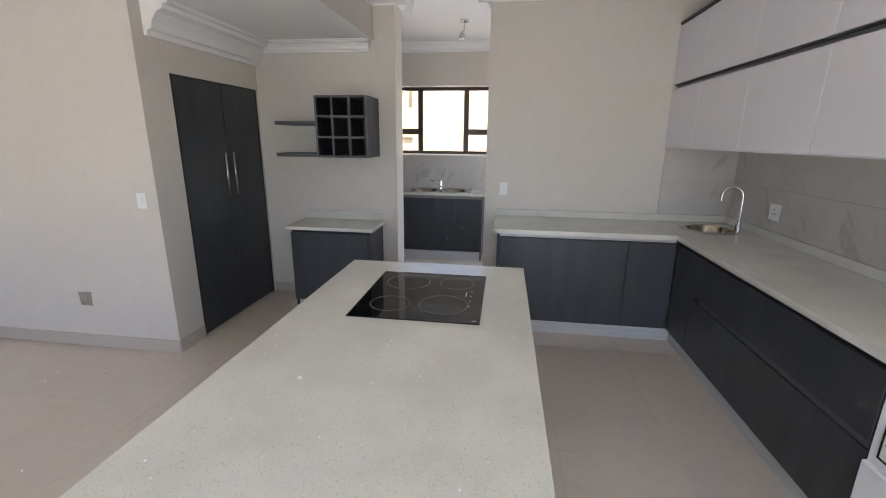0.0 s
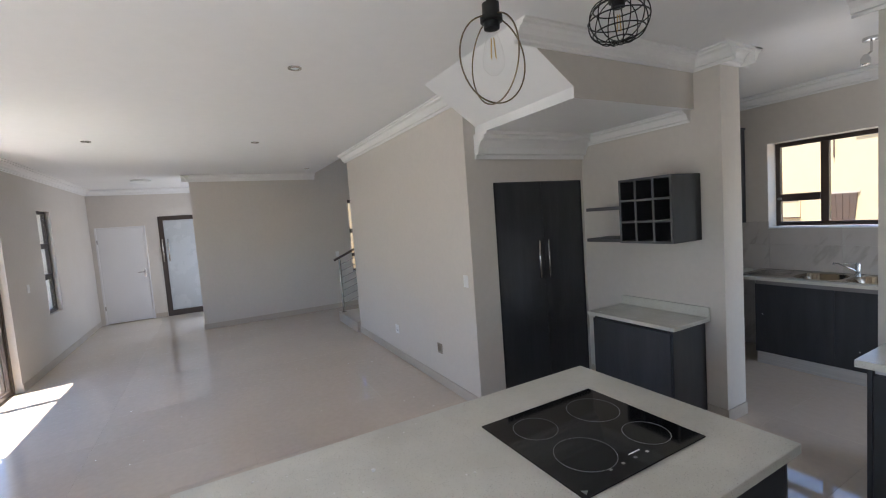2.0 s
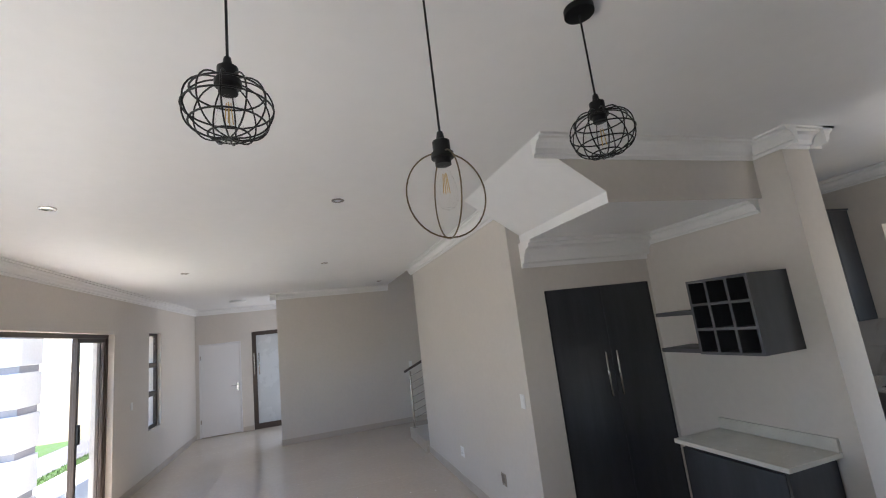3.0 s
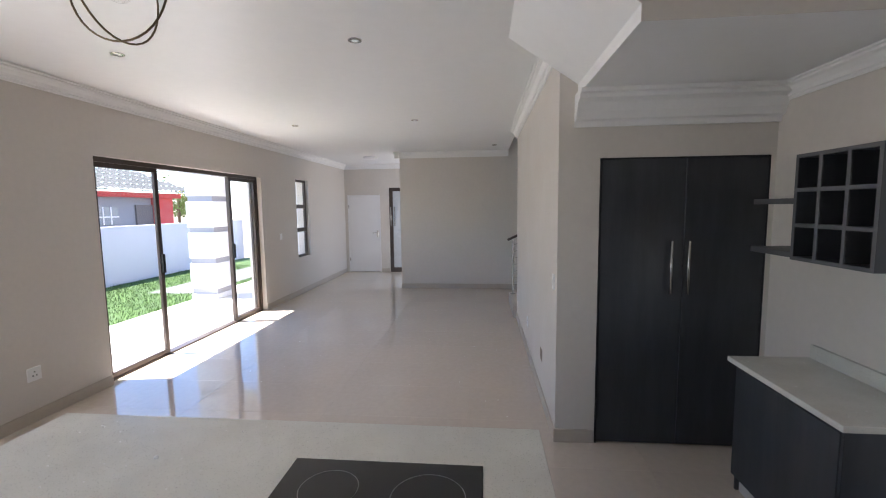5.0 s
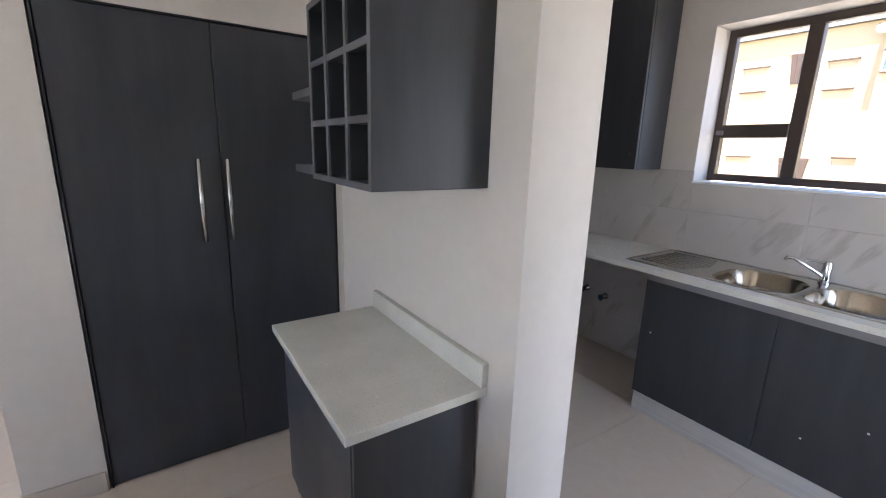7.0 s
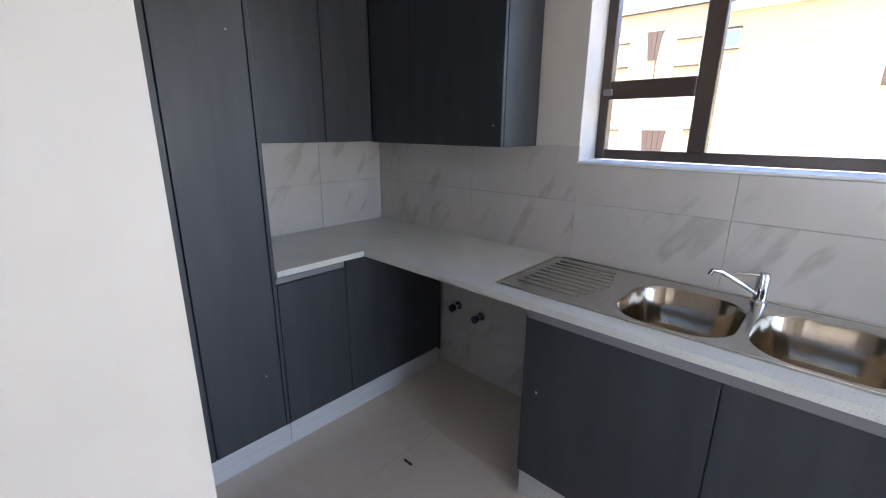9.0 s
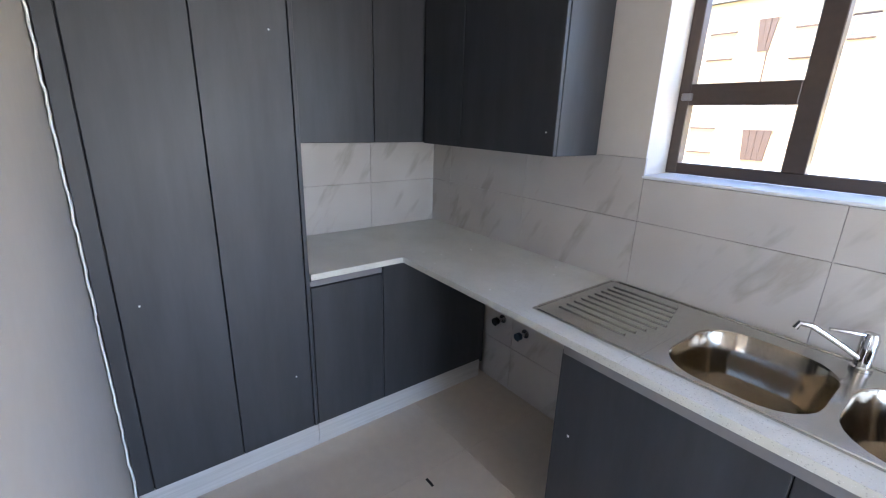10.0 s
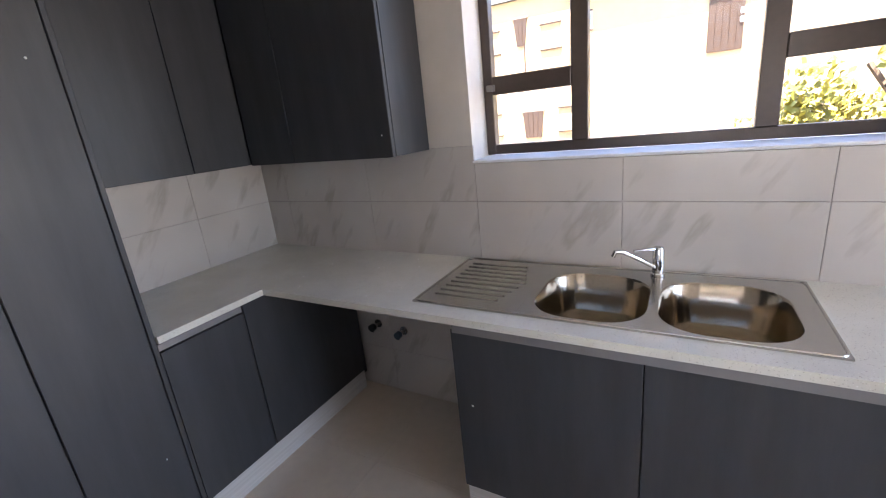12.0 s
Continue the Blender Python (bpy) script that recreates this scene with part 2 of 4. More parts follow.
def obj(name, bm, material, smooth=False):
    me = bpy.data.meshes.new(name)
    bmesh.ops.recalc_face_normals(bm, faces=bm.faces)
    if smooth:
        for e in bm.edges:
            if len(e.link_faces) == 2 and e.calc_face_angle(0) > 0.6:
                e.smooth = False
    bm.to_mesh(me)
    bm.free()
    me.materials.append(material)
    if smooth:
        for p in me.polygons:
            p.use_smooth = True
    return new(name, me)


def part(name, bm, material, parent, label="", smooth=False):
    ob = obj(name, bm, material, smooth)
    ob.parent = parent
    # parents stand unrotated at their own base
    w = parent.location.copy()
    if parent.parent:
        w += parent.parent.location
    ob.data.transform(Matrix.Translation(-w))
    if label:
        ob["label"] = label
    return ob


def thing(name, at, label, category, group="", kind=""):
    ob = new(name)
    ob.location = at
    ob.empty_display_size = 0.1
    return tagged(ob, label, category, group, kind)


def tube(bm, pts, r, seg=8, closed=False):
    """A round bar along points."""
    pts = [Vector(p) for p in pts]
    rings = []
    n = len(pts)
    ref = None
    for i, p in enumerate(pts):
        a = pts[(i - 1) % n] if closed or i else p
        b = pts[(i + 1) % n] if closed or i < n - 1 else p
        d = (b - a).normalized()
        if ref is None or abs(ref.dot(d)) > 0.95:
            ref = Vector((0, 0, 1)) if abs(d.z) < 0.9 else Vector((1, 0, 0))
        u = d.cross(ref).normalized()
        v = u.cross(d).normalized()
        ref = v
        rings.append([bm.verts.new(p + r * (math.cos(2 * math.pi * k / seg) * u + math.sin(2 * math.pi * k / seg) * v)) for k in range(seg)])
    for i in range(n if closed else n - 1):
        A, B = rings[i], rings[(i + 1) % n]
        for k in range(seg):
            bm.faces.new((A[k], A[(k + 1) % seg], B[(k + 1) % seg], B[k]))
    if not closed:
        bm.faces.new(rings[0]), bm.faces.new(rings[-1])
    return bm


def lathe(bm, cx, cy, prof, seg=24, caps=True):
    """Turned shape: (radius, z) profile round a vertical axis."""
    rings = [[bm.verts.new((cx + r * math.cos(2 * math.pi * k / seg), cy + r * math.sin(2 * math.pi * k / seg), z)) for k in range(seg)] for r, z in prof]
    for A, B in zip(rings, rings[1:]):
        for k in range(seg):
            bm.faces.new((A[k], A[(k + 1) % seg], B[(k + 1) % seg], B[k]))
    if caps:
        bm.faces.new(rings[0]), bm.faces.new(rings[-1])
    return bm


def circle(cx, cy, cz, r, axis="z", n=24, a0=0.0, a1=2 * math.pi):
    out = []
    for k in range(n):
        a = a0 + (a1 - a0) * k / n
        c, s = r * math.cos(a), r * math.sin(a)
        out.append({"z": (cx + c, cy + s, cz), "y": (cx + c, cy, cz + s), "x": (cx, cy + c, cz + s)}[axis])
    return out


def prism(bm, section, a, b):
    """Section points given as functions of the end: lists of 3D points at both ends."""
    A = [bm.verts.new(p) for p in a]
    B = [bm.verts.new(p) for p in b]
    n = len(A)
    for k in range(n):
        bm.faces.new((A[k], A[(k + 1) % n], B[(k + 1) % n], B[k]))
    bm.faces.new(A), bm.faces.new(B)
    return bm


# ---- setting ----
C = 2.83            # ceiling height
SY = -1.16          # south wall, inner face
NW = 4.392          # kitchen north wall, south face
NB = 4.65           # the same wall, scullery face
SN = 6.5            # scullery north wall
EX = 2.27           # kitchen east wall
WX = -10.16         # entry west wall
FX = -7.91          # stub wall beside the stairs
SW = 3.0            # stair wall, south face
PX = -2.07          # cupboard wall, east face


def setting(name, bm, material, label, category="wall"):
    return tagged(obj(name, bm, material), label, category, kind="structure")


# south wall with the sliding doors and the slim window
setting("wall_south", boxes(
    (WX - 0.25, -7.777, SY - 0.25, SY, 0, C + 0.1), (-7.777, -7.18, SY - 0.25, SY, 0, 0.73), (-7.777, -7.18, SY - 0.25, SY, 2.285, C + 0.1),
    (-7.18, -5.86, SY - 0.25, SY, 0, C + 0.1), (-5.86, -2.806, SY - 0.25, SY, 2.235, C + 0.1),
    (-2.806, -0.7, SY - 0.25, SY, 0, C + 0.1), (-0.7, 1.75, SY - 0.25, SY, 2.235, C + 0.1), (1.75, EX + 0.25, SY - 0.25, SY, 0, C + 0.1)),
    WALL, "beige painted plaster wall with sliding doors")
# the gap from y 4.83 to 6.37 is an assumed opening, added for light
setting("wall_east", boxes((EX, EX + 0.25, SY, 4.83, 0, C + 0.1), (EX, EX + 0.25, 4.83, 6.37, 2.08, C + 0.1), (EX, EX + 0.25, 6.37, SN + 0.25, 0, C + 0.1)), WALL, "beige painted plaster kitchen wall")
setting("wall_kitchen_north", boxes((0.125, EX, NW, NB, 0, C + 0.1)), WALL, "beige painted wall beside the scullery opening")
setting("wall_pillar", boxes((-2.95, -0.72, NW, NB, 0, C + 0.1)), WALL, "beige painted wall behind the small counter")
setting("wall_scullery_north", boxes(
    (-3.1, -1.37, SN, SN + 0.25, 0, C + 0.1), (-1.37, 0.19, SN, SN + 0.25, 0, 1.365), (-1.37, 0.19, SN, SN + 0.25, 2.29, C + 0.1), (0.19, EX, SN, SN + 0.25, 0, C + 0.1)),
    WALL, "beige painted scullery wall with a window")
setting("wall_scullery_west", boxes((-3.1, -2.82, NB, SN, 0, C + 0.1)), WALL, "beige painted scullery end wall")
# niche wall with the tall cupboard's recess, and the stair wall
setting("wall_niche", boxes(
    (PX - 0.6, PX, SW + 0.12, 3.276, 0, C + 0.1), (PX - 0.6, PX, 3.276, 4.36, 2.022, C + 0.1), (PX - 0.6, PX, 4.36, NW, 0, C + 0.1),
    (PX - 0.75, PX - 0.6, SW + 0.12, NW, 0, C + 0.1)), WALL, "beige painted wall framing the tall cupboard")
setting("wall_stair", boxes((-5.55, PX, SW, SW + 0.12, 0, C + 0.1)), WALL, "long beige painted wall hiding the stairs")
setting("wall_far", boxes((FX - 0.25, FX, 0.77, 3.64, 0, 5.4), (FX - 0.25, FX, 3.64, 4.3, 0, 0.73), (FX - 0.25, FX, 3.64, 4.3, 2.27, 5.4), (FX - 0.25, FX, 4.3, 4.9, 0, 5.4)),
        WALL, "beige painted wall beside the stairs with a tall window")
setting("wall_entry_north", boxes((WX, -9.75, 1.4, 1.6, 0, C + 0.1), (-8.35, FX - 0.25, 1.4, 1.6, 0, C + 0.1), (-9.75, -8.35, 1.4, 1.6, 0, 0.35), (-9.75, -8.35, 1.4, 1.6, 2.25, C + 0.1)), WALL, "beige painted entry wall")
setting("wall_west", boxes((WX - 0.25, WX, SY, -1.085, 0, C + 0.1), (WX - 0.25, WX, -1.085, -0.205, 2.045, C + 0.1), (WX - 0.25, WX, -0.205, 0.035, 0, C + 0.1),
        (WX - 0.25, WX, 0.035, 1.05, 2.225, C + 0.1), (WX - 0.25, WX, 1.05, 1.6, 0, C + 0.1)), WALL, "beige painted entry wall with two doors")
setting("wall_stairwell", boxes((FX - 0.25, PX - 0.75, 4.9, 5.1, 0, 5.4), (-5.55, -5.43, SW + 0.12, 4.9, C + 0.1, 5.4), (FX, -5.55, SW - 0.12, SW, C + 0.1, 5.4)), WALL, "beige painted stairwell wall")
setting("ceiling", boxes((WX, FX - 0.25, SY, 1.4, C, C + 0.1), (FX - 0.25, EX, SY, 0.77, C, C + 0.1), (FX, EX, 0.77, SW, C, C + 0.1),
        (-5.55, EX, SW, NW, C, C + 0.1), (-3.1, EX, NW, SN, C, C + 0.1), (FX, PX, SW, 4.9, 5.4, 5.5)), CEIL, "smooth white painted ceiling", "ceiling")

setting("wall_west_outer", boxes((WX - 0.4, WX - 0.25, SY, 1.6, 0, C + 0.1)), RENDERW, "white rendered outer entry wall")

# bulkhead under the upper stair flight: flat soffit, short drop, slope to the ceiling
bm = bmesh.new()
sec = [(NW, 2.44), (3.12, 2.44), (3.12, 2.51), (2.66, C), (NW, C)]
prism(bm, None, [(-0.92, y, z) for y, z in sec], [(PX, y, z) for y, z in sec])
bulk = setting("ceiling_bulkhead", bm, CEIL, "white sloping bulkhead below the upper stairs", "ceiling")
bm = bmesh.new()
prism(bm, None, [(-0.917, y, z) for y, z in sec], [(-0.9195, y, z) for y, z in sec])
setting("trim_bulkhead_side", bm, WALL, "beige painted side of the bulkhead", "wall")


def cornice(name, p, q, out, low=2.712, top=C, proj=0.11, label="white moulded plaster cornice"):
    """A moulded cornice along p-q; out is the way into the room."""
    h = top - low
    prof = [(0, 0), (0.12, 0), (0.14, 0.16), (0.30, 0.20), (0.36, 0.42), (0.56, 0.66), (0.80, 0.74), (0.82, 0.86), (1.0, 0.88), (1.0, 1.0), (0, 1.0)]
    ends = []
    for (x, y), s in ((p, 0), (q, 0)):
        ends.append([(x + out[0] * a * proj, y + out[1] * a * proj, low + b * h - (0.001 if b == 1.0 else 0)) for a, b in prof])
    return setting(name, prism(bmesh.new(), None, *ends), CORNICE, label, "cornice")


cornice("cornice_south", (WX, SY), (EX, SY), (0, 1))
cornice("cornice_west", (WX, SY), (WX, 1.4), (1, 0))
cornice("cornice_far", (FX, 0.66), (FX, SW), (1, 0))
cornice("cornice_far_return", (FX - 0.25, 0.77), (FX + 0.11, 0.77), (0, -1))
cornice("cornice_stair", (-5.66, SW), (PX + 0.02, SW), (0, -1))
cornice("cornice_bulkhead", (-0.917, 2.66), (-0.917, NW), (1, 0))
cornice("cornice_pillar", (-0.917, NW), (-0.61, NW), (0, -1))
cornice("cornice_pillar_return", (-0.72, NW), (-0.72, NB + 0.11), (1, 0))
cornice("cornice_kitchen_north", (0.015, NW), (EX, NW), (0, -1))
cornice("cornice_opening_return", (0.125, NW), (0.125, NB), (-1, 0))
cornice("cornice_east", (EX, SY), (EX, NW), (-1, 0))
cornice("cornice_scullery_north", (-2.82, SN), (1.5, SN), (0, -1))
cornice("cornice_scullery_south", (-2.82, NB), (-0.61, NB), (0, 1))
cornice("cornice_scullery_west", (-2.82, NB), (-2.82, SN), (1, 0))
cornice("cornice_niche_west", (PX, SW + 0.1), (PX, NW), (1, 0), 2.228, 2.44, 0.2, "deep white moulded cornice above the cupboard")
cornice("cornice_niche_north", (PX, NW), (-0.95, NW), (0, -1), 2.345, 2.44, 0.1)

# skirtings
for nm, a in {"baseboard_stair": (-5.55, PX, SW - 0.012, SW), "baseboard_corner": (PX, PX + 0.012, SW - 0.012, 3.27), "baseboard_far": (FX, FX + 0.012, 0.758, 4.9),
              "baseboard_far_return": (FX - 0.25, FX, 0.758, 0.77), "baseboard_south_west": (WX, -5.86, SY, SY + 0.012), "baseboard_south_mid": (-2.806, -0.7, SY, SY + 0.012),
              "baseboard_west": (WX, WX + 0.012, -0.19, 0.03), "baseboard_niche": (PX + 0.012, -0.72, NW - 0.012, NW), "baseboard_pillar_end": (-0.72, -0.708, NW - 0.012, NB),
              "baseboard_scullery": (-2.2, -0.72, NB, NB + 0.012)}.items():
    setting(nm, box(bmesh.new(), *a, 0, 0.1, bevel=0.003), SKIRT, "beige porcelain tile skirting", "skirting")

floor = setting("floor", boxes((WX - 0.25, EX + 0.25, SY - 0.25, SN + 0.25, -0.15, -0.0015)), GROUT, "glossy beige porcelain tile floor", "floor")

# small steps and stair rail
st = thing("staircase", (-6.5, 3.3, 0), "beige tiled staircase with winding lower steps", "staircase")
for i, a in enumerate([(-6.66, -5.555, 2.945, 4.9, 0, 0.17), (-6.6, -5.56, 3.3, 4.9, 0.17, 0.34), (-6.35, -5.56, 3.42, 4.9, 0.34, 0.44), (-5.9, -5.56, 3.5, 4.9, 0.44, 0.51)]):
    part("step", box(bmesh.new(), *a, bevel=0.004), SKIRT, st)
for i in range(9):
    part("step", box(bmesh.new(), -5.55 + 0.27 * i, -5.55 + 0.27 * (i + 1), 3.13, 4.3, 0, min(0.68 + 0.17 * i, 2.1), bevel=0.004), SKIRT, st)
rail = thing("stair_railing", (-6.55, 3.02, 0.17), "brushed steel stair railing with thin horizontal bars", "railing")
P0, P1, P2 = Vector((-6.55, 3.01, 0.17)), Vector((-6.2, 3.55, 0.44)), Vector((-5.62, 3.58, 0.51))
for p in (P0, P1):
    part("post", lathe(bmesh.new(), p.x, p.y, [(0.045, p.z), (0.045, p.z + 0.008), (0.021, p.z + 0.012), (0.021, p.z + 0.95)], 12), STEEL, rail)
for k in range(7):
    z = 0.15 + 0.118 * k
    part("bar", tube(bmesh.new(), [P0 + Vector((0, 0, z)), P1 + Vector((0, 0, z)), P2 + Vector((0, 0, z - 0.1))], 0.007, 6), STEEL, rail)
part("handrail", tube(bmesh.new(), [P0 + Vector((-0.02, -0.09, 0.95)), P1 + Vector((0, 0, 1.02)), P2 + Vector((0, 0, 0.95))], 0.022, 10), BRONZE, rail, "dark round handrail")


# ---- windows and doors ----
def bar(parent, name, x0, x1, y0, y1, z0, z1, material=BRONZE, label="", bevel=0.003):
    return part(name, box(bmesh.new(), x0, x1, y0, y1, z0, z1, bevel=bevel), material, parent, label)


def pane(parent, x0, x1, y, z0, z1, material=GLASS):
    ob = part("pane", boxes((x0, x1, y - 0.003, y + 0.003, z0, z1)), material, parent)
    ob.visible_shadow = False
    return ob


def window_y(name, x0, x1, y, z0, z1, mulls, transoms, label):
    """A framed window in a wall that runs along x. transoms: (bay, height)."""
    w = thing(name, (x0, y, z0), label, "window", kind="structure")
    f = 0.045
    bar(w, "window_frame", x0, x1, y - 0.025, y + 0.025, z0, z0 + f), bar(w, "window_frame", x0, x1, y - 0.025, y + 0.025, z1 - f, z1)
    bar(w, "window_frame", x0, x0 + f, y - 0.027, y + 0.023, z0, z1), bar(w, "window_frame", x1 - f, x1, y - 0.027, y + 0.023, z0, z1)
    edges = [x0 + f] + [e for m in mulls for e in (m - 0.035, m + 0.035)] + [x1 - f]
    for m in mulls:
        bar(w, "mullion", m - 0.035, m + 0.035, y - 0.029, y + 0.021, z0 + f, z1 - f)
    for k in range(len(edges) // 2):
        a, b = edges[2 * k], edges[2 * k + 1]
        cuts = sorted(z for bay, z in transoms if bay == k)
        lo = z0 + f
        for z in cuts + [None]:
            hi = z - 0.04 if z else z1 - f
            pane(w, a, b, y, lo, hi)
            if z:
                bar(w, "transom", a, b, y - 0.031, y + 0.019, z - 0.04, z + 0.04)
                lo = z + 0.04
    return w


w1 = window_y("window_1", -1.37, 0.19, 6.70, 1.372, 2.29, (-0.93, -0.27), ((0, 1.685), (2, 1.685)), "bronze aluminium scullery window with five panes")
for a in (-1.36, 0.13):
    bar(w1, "hinge", a + 0.01, a + 0.05, 6.655, 6.672, 1.662, 1.69, CHANNEL, "small worn hinge")
setting("trim_window_sill", boxes((-1.372, 0.192, SN - 0.012, 6.675, 1.355, 1.368), bevel=0.003), RENDERW, "white painted window sill strip", "sill")
w2 = window_y("window_2", -7.777, -7.18, -1.24, 0.73, 2.285, (), ((0, 1.28), (0, 1.75)), "slim bronze aluminium window in three panes")

window_y("window_4", -9.75, -8.35, 1.52, 0.35, 2.25, (-9.05,), (), "bronze aluminium hall window")
# stair window runs along y
w3 = thing("window_3", (FX - 0.15, 3.64, 0.73), "tall bronze aluminium window beside the stairs", "window", kind="structure")
for a in ((3.64, 4.3, 0.73, 0.775), (3.64, 4.3, 2.20, 2.27), (3.64, 3.685, 0.775, 2.20), (4.255, 4.3, 0.775, 2.20), (3.685, 4.255, 1.05, 1.12), (3.685, 4.255, 1.56, 1.65)):
    part("window_frame", box(bmesh.new(), FX - 0.18, FX - 0.13, *a, bevel=0.003), BRONZE, w3)
part("pane", boxes((FX - 0.156, FX - 0.15, 3.66, 4.28, 0.75, 2.25)), GLASS, w3).visible_shadow = False


def sliding_door(name, x0, x1, panels, label):
    d = thing(name, (x0, SY - 0.1, 0), label, "sliding door", kind="structure")
    y = SY - 0.12
    bar(d, "door_frame", x0, x1, y - 0.05, y + 0.05, 2.185, 2.235), bar(d, "threshold", x0, x1, y - 0.05, y + 0.05, -0.004, 0.018)
    bar(d, "door_frame", x0, x0 + 0.045, y - 0.05, y + 0.05, 0.018, 2.185), bar(d, "door_frame", x1 - 0.045, x1, y - 0.05, y + 0.05, 0.018, 2.185)
    for a, b, off, lead in panels:
        leaf = bar(d, "door_leaf", a, b, y + off - 0.016, y + off + 0.016, 0.02, 0.07)
        bar(d, "top_rail", a, b, y + off - 0.016, y + off + 0.016, 2.135, 2.185)
        bar(d, "stile", a, a + 0.055, y + off - 0.018, y + off + 0.018, 0.07, 2.135), bar(d, "stile", b - 0.055, b, y + off - 0.018, y + off + 0.018, 0.07, 2.135)
        pane(d, a + 0.055, b - 0.055, y + off, 0.07, 2.135)
        if lead:
            h = a + 0.027 if lead < 0 else b - 0.027
            bar(d, "pull_handle", h - 0.02, h + 0.02, y + off + 0.018, y + off + 0.05, 0.98, 1.2, BLACK, "black pull handle", 0.006)
    return d


sliding_door("door_1", -5.86, -2.806, ((-3.70, -2.85, 0.022, -1), (-5.815, -5.12, -0.022, 0), (-5.815, -5.08, 0.022, 1)), "open bronze aluminium sliding glass door")
sliding_door("door_2", -0.7, 1.75, ((-0.655, 0.55, 0.022, 1), (0.5, 1.685, -0.022, 0)), "bronze aluminium sliding glass door behind the island")

# white inner door and dark front door in the entry wall
d3 = thing("door_3", (WX, -1.08, 0), "closed white flush inner door", "door", kind="structure")
bar(d3, "door_frame", WX - 0.1, WX + 0.008, -1.085, -1.055, 0, 2.045, DOORP), bar(d3, "door_frame", WX - 0.1, WX + 0.008, -0.235, -0.205, 0, 2.045, DOORP)
bar(d3, "door_frame", WX - 0.1, WX + 0.008, -1.055, -0.235, 2.015, 2.045, DOORP)
bar(d3, "door_leaf", WX - 0.045, WX - 0.004, -1.052, -0.238, 0.012, 2.012, DOORP)
bar(d3, "lock_plate", WX - 0.004, WX + 0.004, -0.31, -0.27, 0.93, 1.11, CHROME, "chrome lock plate")
part("door_handle", tube(bmesh.new(), [(WX, -0.29, 1.05), (WX + 0.05, -0.29, 1.05), (WX + 0.055, -0.32, 1.05), (WX + 0.055, -0.42, 1.045)], 0.009, 8), CHROME, d3, "chrome lever handle", True)
for z in (0.3, 1.7):
    bar(d3, "hinge", WX - 0.002, WX + 0.012, -1.064, -1.046, z, z + 0.09, STEEL)
d4 = thing("door_4", (WX, 0.04, 0), "dark framed front door with frosted glass", "door", kind="structure")
for a in ((0.037, 0.13, 0, 2.222), (0.955, 1.048, 0, 2.222)):
    bar(d4, "door_frame", WX - 0.08, WX + 0.006, *a)
bar(d4, "door_frame", WX - 0.08, WX + 0.006, 0.13, 0.955, 2.13, 2.222), bar(d4, "bottom_rail", WX - 0.08, WX + 0.006, 0.13, 0.955, 0.0, 0.12)
bar(d4, "pane", WX - 0.045, WX - 0.03, 0.13, 0.955, 0.12, 2.13, FROST, "frosted glass")
for y in (0.085, 0.19):
    part("bar_handle", tube(bmesh.new(), [(WX + 0.06, y, 1.22), (WX + 0.06, y, 1.72)], 0.014, 10), STEEL, d4, "steel bar handle", True)
    for z in (1.3, 1.64):
        part("standoff", tube(bmesh.new(), [(WX, y, z), (WX + 0.06, y, z)], 0.008, 8), STEEL, d4)


# ---- wall plates and ceiling fittings ----
def plate(name, at, axis, sign, w, h, label, kind="socket", group=""):
    """A switch or socket plate on a wall. axis: the wall's normal."""
    x, y, z = at
    t = thing(name, at, label, kind, group)

    def slab(nm, u0, u1, v0, v1, d0, d1, m, lab=""):
        d = sorted((sign * d0, sign * d1))
        a = (x + u0, x + u1, y + d[0], y + d[1]) if axis == "y" else (x + d[0], x + d[1], y + u0, y + u1)
        part(nm, box(bmesh.new(), *a, z + v0, z + v1, bevel=0.0015), m, t, lab)
    slab("cover", -w / 2, w / 2, -h / 2, h / 2, 0, 0.009, PLASTIC)
    if kind == "switch":
        slab("rocker", -0.012, 0.012, -0.02, 0.02, 0.009, 0.014, PLASTIC)
    else:
        for u, v in ((0, 0.018), (-0.014, -0.012), (0.014, -0.012)):
            slab("pin_hole", u - 0.005, u + 0.005, v - 0.005, v + 0.005, 0.0088, 0.0096, BLACK)
        slab("rocker", -0.03, -0.02, 0.005, 0.03, 0.009, 0.012, PLASTIC)
    return t


plate("light_switch", (-2.19, SW, 1.155), "y", -1, 0.07, 0.11, "white plastic light switch on the stair wall", "switch")
plate("light_switch", (0.296, NW, 1.148), "y", -1, 0.072, 0.115, "white plastic light switch beside the scullery opening", "switch")
plate("light_switch", (-6.474, SY, 1.207), "y", 1, 0.07, 0.11, "white plastic light switch beside the sliding door", "switch")
plate("light_switch", (FX, 3.33, 1.14), "x", 1, 0.07, 0.11, "white plastic light switch beside the stair window", "switch")
plate("wall_socket", (-3.96, SW, 0.37), "y", -1, 0.1, 0.11, "white plastic wall socket above the skirting")
plate("wall_socket", (-2.09, SY, 0.395), "y", 1, 0.11, 0.11, "white plastic double wall socket")
plate("wall_socket", (EX - 0.011, 3.74, 1.1), "x", -1, 0.115, 0.115, "white plastic wall socket on the tiles")
hole = thing("open_socket_box", (-2.81, SW, 0.39), "empty wall box with chipped plaster", "socket box")
bm = bmesh.new()
box(bm, -2.862, -2.758, SW - 0.004, SW + 0.001, 0.335, 0.447)
for v in bm.verts:
    v.co += Vector((random.uniform(-0.012, 0.012), 0, random.uniform(-0.012, 0.012)))
part("chipped_edge", bm, BRICK, hole)
part("metal_box", boxes((-2.85, -2.79, SW - 0.0065, SW - 0.0045, 0.36, 0.43)), STEEL, hole)

